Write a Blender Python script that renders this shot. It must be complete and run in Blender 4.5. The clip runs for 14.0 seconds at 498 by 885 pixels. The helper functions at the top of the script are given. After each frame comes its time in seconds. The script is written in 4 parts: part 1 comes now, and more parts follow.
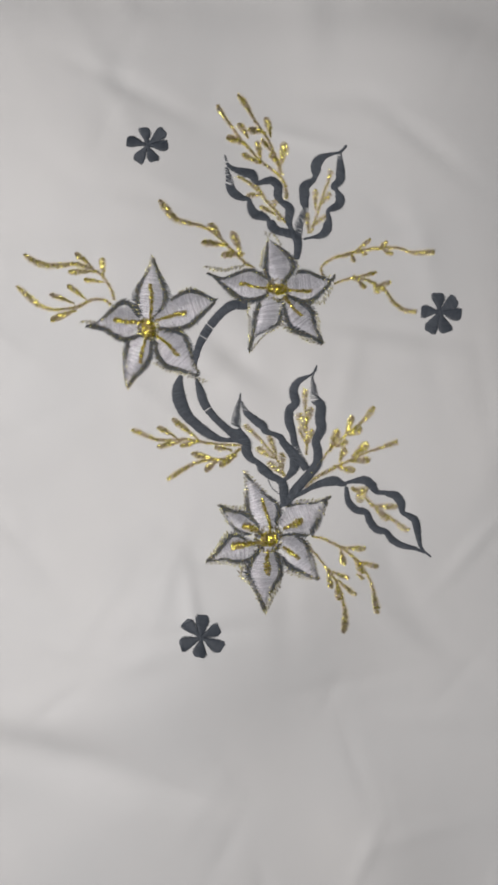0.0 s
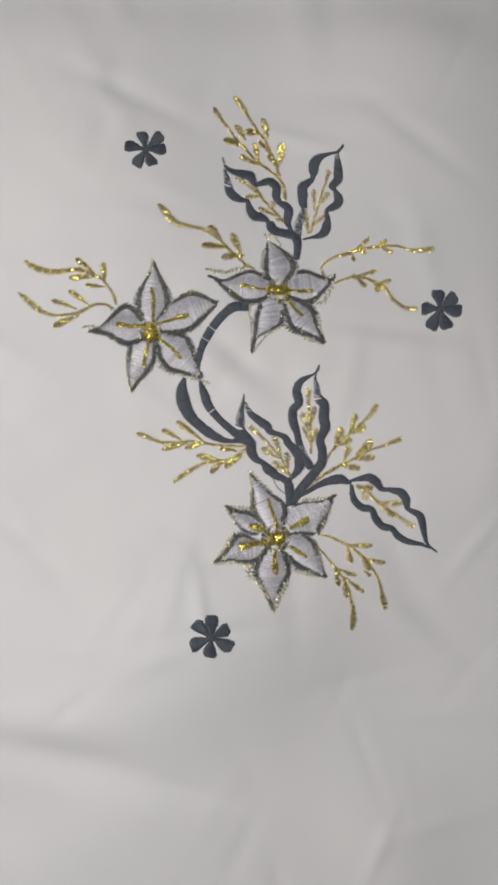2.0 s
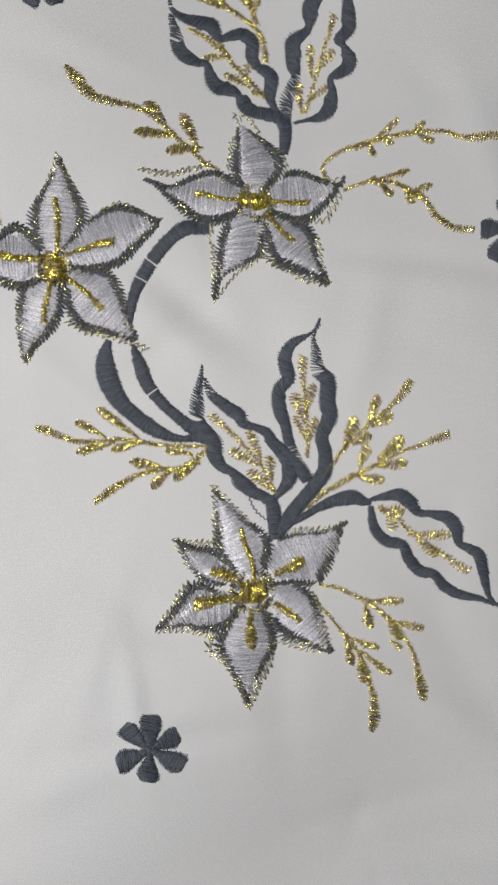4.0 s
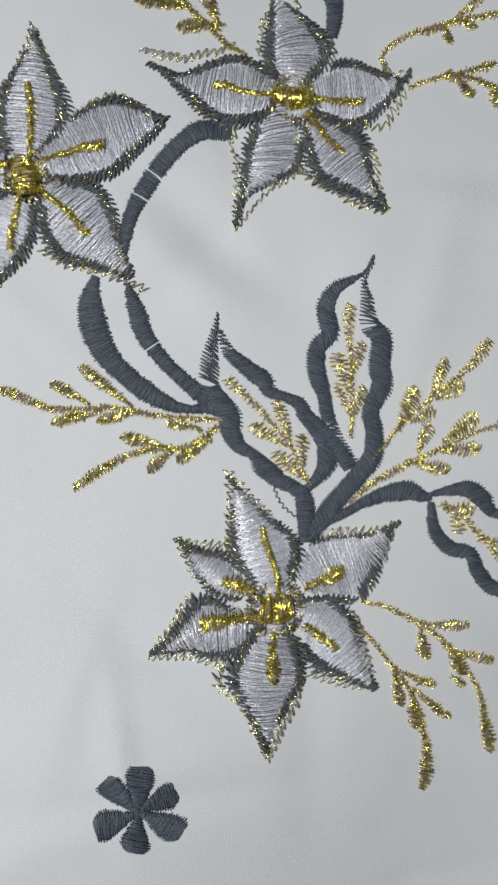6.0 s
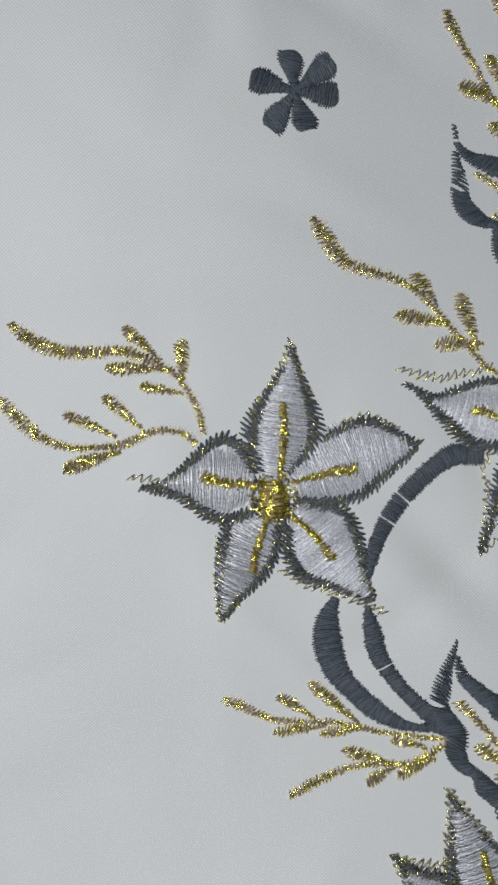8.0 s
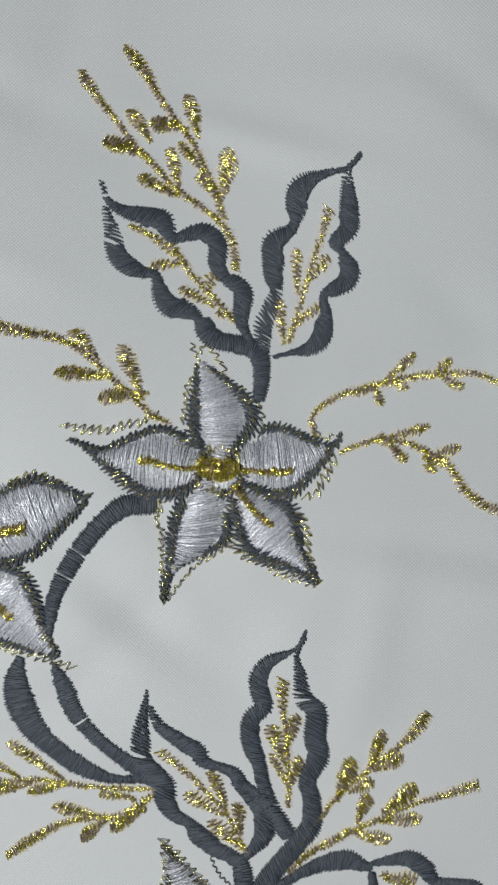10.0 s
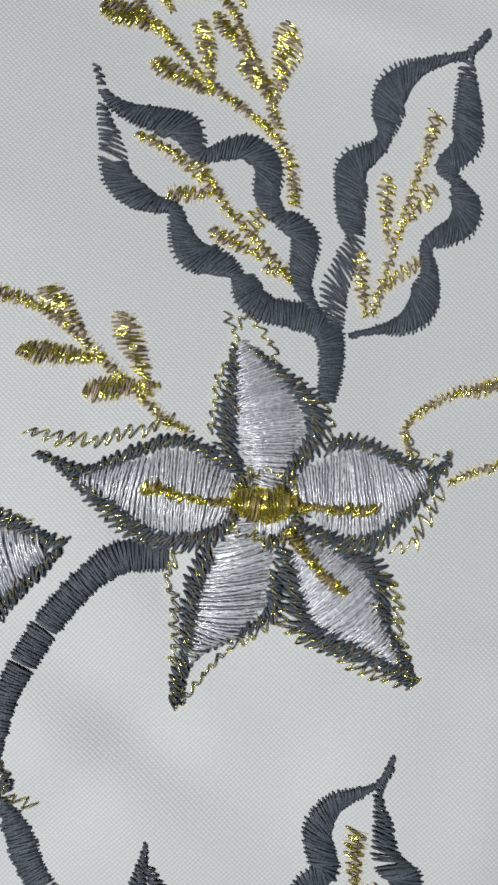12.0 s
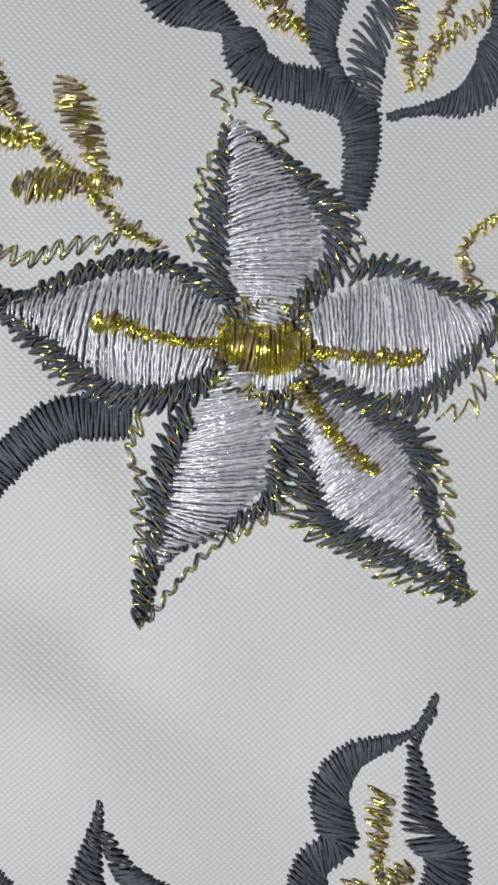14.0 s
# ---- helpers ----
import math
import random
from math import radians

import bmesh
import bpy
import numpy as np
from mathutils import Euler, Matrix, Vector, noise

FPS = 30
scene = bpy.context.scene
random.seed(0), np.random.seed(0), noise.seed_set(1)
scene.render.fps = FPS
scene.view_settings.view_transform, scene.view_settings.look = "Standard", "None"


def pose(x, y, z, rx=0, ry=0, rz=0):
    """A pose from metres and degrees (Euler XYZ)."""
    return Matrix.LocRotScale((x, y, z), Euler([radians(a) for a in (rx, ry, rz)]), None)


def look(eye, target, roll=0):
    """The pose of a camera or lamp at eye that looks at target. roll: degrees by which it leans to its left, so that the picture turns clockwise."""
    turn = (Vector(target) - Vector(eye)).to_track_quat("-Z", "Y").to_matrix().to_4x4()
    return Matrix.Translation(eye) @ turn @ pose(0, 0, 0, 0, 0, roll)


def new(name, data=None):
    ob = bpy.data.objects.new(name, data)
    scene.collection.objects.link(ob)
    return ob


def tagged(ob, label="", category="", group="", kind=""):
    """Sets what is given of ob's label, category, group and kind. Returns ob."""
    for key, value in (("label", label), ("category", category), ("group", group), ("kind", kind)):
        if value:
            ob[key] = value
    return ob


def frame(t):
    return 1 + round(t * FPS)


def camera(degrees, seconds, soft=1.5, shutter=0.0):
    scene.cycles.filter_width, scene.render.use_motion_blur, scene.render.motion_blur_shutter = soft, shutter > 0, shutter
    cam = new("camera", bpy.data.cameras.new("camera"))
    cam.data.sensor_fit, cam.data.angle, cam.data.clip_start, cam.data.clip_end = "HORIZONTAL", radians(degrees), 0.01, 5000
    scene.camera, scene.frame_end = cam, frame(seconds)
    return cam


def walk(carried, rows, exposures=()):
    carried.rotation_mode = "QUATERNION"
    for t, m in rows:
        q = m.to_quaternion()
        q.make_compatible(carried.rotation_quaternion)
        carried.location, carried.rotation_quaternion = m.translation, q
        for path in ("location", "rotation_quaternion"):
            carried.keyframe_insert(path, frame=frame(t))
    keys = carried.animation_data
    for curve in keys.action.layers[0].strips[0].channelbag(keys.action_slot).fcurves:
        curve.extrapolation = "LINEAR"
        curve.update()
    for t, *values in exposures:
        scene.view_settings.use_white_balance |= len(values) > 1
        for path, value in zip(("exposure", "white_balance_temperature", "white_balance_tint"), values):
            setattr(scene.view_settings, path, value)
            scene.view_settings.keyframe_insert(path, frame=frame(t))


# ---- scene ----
# A white cloth with machine embroidery, filmed from above. Plan numbers are millimetres.
MM = 0.001
cam = camera(48.0, 14.0, soft=3.0)
ROWS = [
    (0, -7.81, -64.27, 212.26, 1.21, 0.25, 1.11),
    (0.5, -9.33, -64.59, 213.62, 1.21, 0.52, 1.18),
    (1, -9.01, -63.95, 214.08, 1.16, 0.45, 1.35),
    (1.5, -6.78, -62.35, 215.39, 0.89, 0.39, 0.81),
    (2, -10.21, -63.40, 213.54, 1.02, 0.11, -0.27),
    (2.5, -11.23, -60.34, 205.94, 1.15, 0.36, -0.59),
    (3, -10.31, -56.81, 193.50, 1.32, 0.20, -0.61),
    (3.2, -4.17, -54.32, 180.55, 1.17, 0.52, -0.69),
    (5.3, 1.33, -75.61, 107.42, -0.50, 0.16, 0.52),
    (5.5, -2.55, -74.22, 107.08, -0.68, -0.23, 0.76),
    (6, -6.08, -63.70, 104.50, -0.78, 0.07, 0.97),
    (6.5, -18.83, -39.66, 106.98, -1.53, -1.09, 1.19),
    (7, -41.51, -24.43, 106.46, -1.82, -1.40, 3.00),
    (7.5, -55.27, -13.99, 103.74, -2.34, -1.25, 3.98),
    (8, -54.03, -4.68, 99.81, -1.98, -0.62, 4.19),
    (8.5, -25.02, 3.68, 99.60, -1.88, -0.25, 2.94),
    (9, -5.51, 5.98, 98.83, -1.75, -0.02, 1.30),
    (9.2, -0.06, 5.71, 101.09, -1.75, 0.06, 0.70),
    (11.3, 9.02, 6.5, 87.4, 0.07, 0.57, -0.52),
    (11.5, 4.45, 8.93, 82.86, 0.01, 0.0, 0.09),
    (12, -1.05, 6.2, 65.55, -0.05, 0.1, 1.04),
    (12.5, 0.85, -4.20, 57.44, -1.39, 1.06, 1.53),
    (13, 1.42, -3.49, 56.86, -2.06, 0.96, 1.55),
    (13.5, 1.54, -4.70, 54.08, -2.23, 0.93, 1.59),
    (14, 0.53, -6.73, 47.36, -2.76, 1.06, 1.73),
]
EXPOSURES = [
    (0.0, -0.01, 6680, 13), (3.2, 0.02, 6650, 13), (5.3, 0.14, 6350, 9), (7.0, -0.02, 6180, 9), (9.2, -0.1, 6270, 6),
    (11.3, 0.2, 6280, 7), (12.0, 0.2, 6300, 7), (12.6, 0.05, 6300, 8), (13.3, 0.03, 6300, 8), (14.0, 0.13, 6260, 9),
]
walk(cam, [(t, pose(MM * x, MM * y, MM * z, rx, ry, rz)) for t, x, y, z, rx, ry, rz in ROWS], EXPOSURES)

# ---- light: one small unseen lamp, added over the cloth in a dim plain room ----
world = bpy.data.worlds.new("world")
scene.world = world
world.use_nodes = True
world.node_tree.nodes["Background"].inputs[0].default_value = (0.8, 0.85, 0.9, 1)
world.node_tree.nodes["Background"].inputs[1].default_value = 0.05
lamp_data = bpy.data.lights.new("added_lamp", "AREA")
lamp_data.shape, lamp_data.size, lamp_data.energy, lamp_data.color = "DISK", 0.26, 3.0, (1.0, 0.985, 0.975)
lamp = new("added_lamp", lamp_data)
lamp.matrix_world = look((-0.24, -0.09, 0.54), (0, -0.03, 0))


# ---- materials ----
def nodes_of(name):
    m = bpy.data.materials.new(name)
    m.use_nodes = True
    t = m.node_tree
    return m, t, t.nodes["Principled BSDF"]


def node(t, kind, **sockets):
    n = t.nodes.new(kind)
    for key, value in sockets.items():
        n.inputs[key.replace("_", " ")].default_value = value
    return n


def maths(t, op, a, b=None):
    n = t.nodes.new("ShaderNodeMath")
    n.operation = op
    for i, v in enumerate((a, b)):
        if v is None:
            continue
        if isinstance(v, (int, float)):
            n.inputs[i].default_value = v
        else:
            t.links.new(v, n.inputs[i])
    return n.outputs[0]


def ramp(t, fac, stops):
    n = t.nodes.new("ShaderNodeValToRGB")
    while len(n.color_ramp.elements) < len(stops):
        n.color_ramp.elements.new(0.5)
    for e, (p, c) in zip(n.color_ramp.elements, stops):
        e.position, e.color = p, (*c, 1)
    t.links.new(fac, n.inputs[0])
    return n.outputs[0]


def yarn_tone(t):
    n = t.nodes.new("ShaderNodeAttribute")
    n.attribute_name = "yarn_tone"
    return n.outputs["Fac"]


def cloth_material():
    m, t, b = nodes_of("white_cloth")
    co = t.nodes.new("ShaderNodeTexCoord").outputs["Object"]
    warp = node(t, "ShaderNodeTexNoise", Scale=45.0, Detail=2.0)
    t.links.new(co, warp.inputs["Vector"])
    mixed = t.nodes.new("ShaderNodeVectorMath")
    mixed.operation = "MULTIPLY_ADD"
    mixed.inputs[1].default_value = (0.0009, 0.0009, 0)
    t.links.new(warp.outputs["Color"], mixed.inputs[0])
    t.links.new(co, mixed.inputs[2])
    shaky = node(t, "ShaderNodeTexNoise", Scale=420.0, Detail=2.0)
    t.links.new(co, shaky.inputs["Vector"])
    loose = t.nodes.new("ShaderNodeVectorMath")
    loose.operation = "MULTIPLY_ADD"
    loose.inputs[1].default_value = (0.0002, 0.0002, 0)
    t.links.new(shaky.outputs["Color"], loose.inputs[0])
    t.links.new(mixed.outputs[0], loose.inputs[2])
    xyz = t.nodes.new("ShaderNodeSeparateXYZ")
    t.links.new(loose.outputs[0], xyz.inputs[0])
    # plain weave: the yarns pass over each other by turns
    pitch = 0.00031
    sx = maths(t, "SINE", maths(t, "MULTIPLY", xyz.outputs[0], math.pi / pitch))
    sy = maths(t, "SINE", maths(t, "MULTIPLY", xyz.outputs[1], math.pi / pitch))
    over = maths(t, "MULTIPLY", sx, sy)
    cx = maths(t, "ABSOLUTE", maths(t, "COSINE", maths(t, "MULTIPLY", xyz.outputs[1], math.pi / pitch)))
    gap = maths(t, "POWER", cx, 3.0)
    slub = node(t, "ShaderNodeTexNoise", Scale=1400.0, Detail=1.0)
    t.links.new(mixed.outputs[0], slub.inputs["Vector"])
    h = maths(t, "ADD", maths(t, "MULTIPLY", over, 0.5), maths(t, "MULTIPLY", gap, -0.35))
    h = maths(t, "ADD", h, maths(t, "MULTIPLY", slub.outputs["Fac"], 0.3))
    bump = node(t, "ShaderNodeBump", Strength=0.5, Distance=0.00009)
    t.links.new(h, bump.inputs["Height"])
    t.links.new(bump.outputs[0], b.inputs["Normal"])
    tone = node(t, "ShaderNodeTexNoise", Scale=9.0, Detail=4.0, Roughness=0.55)
    t.links.new(co, tone.inputs["Vector"])
    base = ramp(t, tone.outputs["Fac"], [(0.3, (0.745, 0.76, 0.765)), (0.7, (0.8, 0.805, 0.8))])
    # shade of the weave put into the colour: gaps and lower yarns darker
    dark = t.nodes.new("ShaderNodeMix")
    dark.data_type, dark.blend_type = "RGBA", "MULTIPLY"
    under = maths(t, "ADD", maths(t, "MULTIPLY", over, -0.32), 0.32)
    t.links.new(maths(t, "ADD", maths(t, "MULTIPLY", gap, 0.12), under), dark.inputs[0])
    t.links.new(base, dark.inputs[6])
    dark.inputs[7].default_value = (0.62, 0.63, 0.64, 1)
    t.links.new(dark.outputs[2], b.inputs["Base Color"])
    b.inputs["Roughness"].default_value = 0.55
    b.inputs["Sheen Weight"].default_value = 0.1
    b.inputs["Specular IOR Level"].default_value = 0.35
    return m


def thread_material(name, low, high, rough, spec, by_stitch=0.3, fine=2600.0, metal=0.0):
    """Twisted yarn: tone varies from stitch to stitch and along each one, ply by ply."""
    m, t, b = nodes_of(name)
    co = t.nodes.new("ShaderNodeTexCoord").outputs["Object"]
    rnd = yarn_tone(t)
    grain = node(t, "ShaderNodeTexNoise", Scale=fine, Detail=2.0)
    t.links.new(co, grain.inputs["Vector"])
    f = maths(t, "ADD", maths(t, "MULTIPLY", rnd, by_stitch), maths(t, "MULTIPLY", grain.outputs["Fac"], 1.0 - by_stitch))
    t.links.new(ramp(t, f, [(0.25, low), (0.75, high)]), b.inputs["Base Color"])
    bump = node(t, "ShaderNodeBump", Strength=1.0, Distance=0.00012)
    t.links.new(grain.outputs["Fac"], bump.inputs["Height"])
    t.links.new(bump.outputs[0], b.inputs["Normal"])
    b.inputs["Roughness"].default_value = rough
    b.inputs["Metallic"].default_value = metal
    b.inputs["Specular IOR Level"].default_value = spec
    return m


def metal_thread(name, low, high, bright, scatter, share):
    """Metal film wound round a dull core: brown film, with some small bright facets that shine and face every way."""
    m, t, b = nodes_of(name)
    co = t.nodes.new("ShaderNodeTexCoord").outputs["Object"]
    cell = node(t, "ShaderNodeTexVoronoi", Scale=1000.0)
    t.links.new(co, cell.inputs["Vector"])
    turn = t.nodes.new("ShaderNodeVectorMath")
    turn.operation = "MULTIPLY_ADD"
    turn.inputs[1].default_value = (2 * scatter,) * 3
    turn.inputs[2].default_value = (-scatter,) * 3
    t.links.new(cell.outputs["Color"], turn.inputs[0])
    add = t.nodes.new("ShaderNodeVectorMath")
    add.operation = "ADD"
    t.links.new(turn.outputs[0], add.inputs[0])
    t.links.new(t.nodes.new("ShaderNodeNewGeometry").outputs["Normal"], add.inputs[1])
    unit = t.nodes.new("ShaderNodeVectorMath")
    unit.operation = "NORMALIZE"
    t.links.new(add.outputs[0], unit.inputs[0])
    t.links.new(unit.outputs[0], b.inputs["Normal"])
    film = node(t, "ShaderNodeTexNoise", Scale=800.0, Detail=1.0)
    t.links.new(co, film.inputs["Vector"])
    # sparks put into the colour: bright yellow where the film noise is high
    shiny = maths(t, "GREATER_THAN", film.outputs["Fac"], share)
    brown_film = ramp(t, yarn_tone(t), [(0.0, low), (1.0, high)])
    mix = t.nodes.new("ShaderNodeMix")
    mix.data_type = "RGBA"
    t.links.new(shiny, mix.inputs[0])
    t.links.new(brown_film, mix.inputs[6])
    mix.inputs[7].default_value = (*bright, 1)
    t.links.new(mix.outputs[2], b.inputs["Base Color"])
    t.links.new(maths(t, "ADD", maths(t, "MULTIPLY", shiny, 0.45), 0.45), b.inputs["Metallic"])
    t.links.new(maths(t, "ADD", maths(t, "MULTIPLY", shiny, -0.29), 0.48), b.inputs["Roughness"])
    return m


def plain_material(name, colour, rough=0.8):
    m, t, b = nodes_of(name)
    n = node(t, "ShaderNodeTexNoise", Scale=6.0, Detail=5.0)
    co = t.nodes.new("ShaderNodeTexCoord").outputs["Object"]
    t.links.new(co, n.inputs["Vector"])
    t.links.new(ramp(t, n.outputs["Fac"], [(0.3, tuple(0.9 * c for c in colour)), (0.7, colour)]), b.inputs["Base Color"])
    b.inputs["Roughness"].default_value = rough
    return m


CLOTH = cloth_material()
SLATE = thread_material("slate_thread", (0.04, 0.05, 0.064), (0.105, 0.122, 0.148), 0.5, 0.4)
# the wide grey-to-white range puts the silver's glitter into its colour
SILVER = thread_material("silver_thread", (0.38, 0.39, 0.44), (0.95, 0.955, 1.0), 0.18, 1.0, 0.25, 2300.0, 0.12)
GOLD = metal_thread("gold_thread", (0.2, 0.155, 0.095), (0.5, 0.41, 0.28), (1.0, 0.92, 0.26), 0.36, 0.475)
BRIGHT_GOLD = metal_thread("bright_gold_thread", (0.22, 0.165, 0.06), (0.5, 0.39, 0.15), (1.0, 0.9, 0.18), 0.4, 0.5)
OLD_GOLD = metal_thread("dull_gold_thread", (0.11, 0.09, 0.06), (0.32, 0.27, 0.18), (1.0, 0.93, 0.36), 0.4, 0.49)
BEIGE = thread_material("beige_thread", (0.63, 0.57, 0.49), (0.75, 0.69, 0.62), 0.8, 0.1)
WALL = plain_material("wall_paint", (0.42, 0.42, 0.42))
FLOOR = plain_material("floor_boards", (0.25, 0.2, 0.16), 0.5)


# ---- the cloth's surface ----
def fold(x, y, cx, cy, along, across, turn, high):
    """A soft ridge (high > 0) or hollow in millimetres."""
    c, s = math.cos(radians(turn)), math.sin(radians(turn))
    u, v = (x - cx) * c + (y - cy) * s, -(x - cx) * s + (y - cy) * c
    return high * np.exp(-(u / along) ** 2 - (v / across) ** 2)


# soft swells on a 40 mm grid, rows from the foot of the design upward
SWELL = (
    (0.0, 0.1, 0.4, -0.3, -0.6, -0.1, -0.0),
    (0.0, 0.8, 2.3, -3.5, -5.5, -1.2, -0.1),
    (-0.1, -0.3, 3.6, 5.7, -1.3, -1.1, -0.1),
    (-0.3, -3.8, -4.6, -3.1, -0.9, 0.3, -0.0),
    (1.2, 1.3, 2.5, -0.0, 0.5, 2.1, 0.2),
    (0.9, 0.1, -1.2, 1.6, -1.6, 0.5, 0.1),
    (0.6, 4.6, 1.4, -4.1, -0.1, 0.2, 0.0),
    (0.2, 1.6, 0.0, -1.6, 3.1, 0.9, 0.0),
    (0.0, 0.3, 0.5, -0.2, 0.3, 0.1, 0.0),
)
FOLDS = (
    (-92, -177, 55, 9, -12, -4.0), (-110, -170, 70, 12, 8, 2.2), (-110, -42, 30, 8, -45, -1.2), (-95, -30, 30, 10, -45, 0.8),
    (-60, 116, 150, 14, -2, -3.0), (10, 112, 8, 22, 5, 0.8), (22, 108, 7, 20, -8, -0.6), (-125, -205, 60, 18, 15, -3.0),
    (118, 60, 30, 60, 20, -1.5), (40, -215, 16, 50, 10, 1.4), (75, -215, 18, 60, -5, -1.2), (70, -140, 26, 6, -38, -0.5),
    (48, -128, 18, 5, -35, 1.0), (45, -16, 26, 3.5, -6, -0.55), (48, -23, 30, 4.5, -10, 0.45), (40, 24, 20, 4, 18, -0.4),
    (-70, -100, 40, 12, 20, -0.9), (-75, 75, 40, 16, 60, 0.25), (55, 95, 40, 14, -15, 1.2), (-45, -140, 22, 5, 25, 0.7),
    (30, -152, 22, 4, 12, -0.5), (-95, -120, 30, 9, -15, 0.8), (85, -60, 24, 9, 70, 0.8), (12, -22, 14, 5, 60, -0.3),
    (100, -10, 14, 50, 8, -0.9), (15, -36, 16, 13, 0, 0.7), (-14, -27, 17, 4.5, -38, -1.1), (-19, -34, 14, 5, -38, 0.9), (3, -32, 7, 12, 15, -0.8), (28, -34, 5, 18, -12, 0.7), (-70, 30, 22, 6, 35, -0.5),
)


crumple = np.random.default_rng(11)
PUCKERS = [(crumple.uniform(-125, 125), crumple.uniform(-240, 130), crumple.uniform(8, 26), crumple.uniform(2.6, 6.5), crumple.uniform(0, 180), crumple.normal(0, 0.4)) for _ in range(170)]


def cloth_z(x, y):
    """Height of the cloth, in millimetres."""
    x, y = np.asarray(x, float), np.asarray(y, float)
    z = 0.0 * x
    for j, row in enumerate(SWELL):
        for i, high in enumerate(row):
            z = z + high * np.exp(-((x - (40 * i - 120)) ** 2 + (y - (40 * j - 200)) ** 2) / 42.0**2)
    for f in (*FOLDS, *PUCKERS):
        z = z + fold(x, y, *f)
    return z


# ---- builders ----
def mesh_object(name, verts, faces, material, parent=None, label=""):
    me = bpy.data.meshes.new(name)
    me.from_pydata(verts, [], faces)
    me.polygons.foreach_set("use_smooth", [True] * len(me.polygons))
    me.materials.append(material)
    ob = new(name, me)
    ob.parent = parent
    if label:
        ob["label"] = label
    return ob


def thing(name, label, category, group="", kind=""):
    return tagged(new(name), label, category, group, kind)


def curve(points, step):
    """Points along a smooth curve through the given ones, evenly spaced; carries width along."""
    p = np.array(points, float)
    if len(p) < 3:
        s = np.linspace(0, 1, 40)[:, None]
        fine = p[0] * (1 - s) + p[-1] * s
    else:
        q = np.vstack([2 * p[0] - p[1], p, 2 * p[-1] - p[-2]])
        s = np.linspace(0, 1, 16, endpoint=False)[:, None]
        bits = []
        for a, b, c, d in zip(q[:-3], q[1:-2], q[2:-1], q[3:]):
            bits.append(0.5 * (2 * b + (c - a) * s + (2 * a - 5 * b + 4 * c - d) * s**2 + (3 * b - a - 3 * c + d) * s**3))
        fine = np.vstack([*bits, p[-1:]])
    far = np.r_[0, np.cumsum(np.hypot(*np.diff(fine[:, :2], axis=0).T))]
    n = max(3, int(far[-1] / step))
    at = np.linspace(0, far[-1], n)
    out = np.stack([np.interp(at, far, fine[:, k]) for k in range(fine.shape[1])], 1)
    way = np.gradient(out[:, :2], axis=0)
    way /= np.linalg.norm(way, axis=1, keepdims=True) + 1e-9
    return out, way


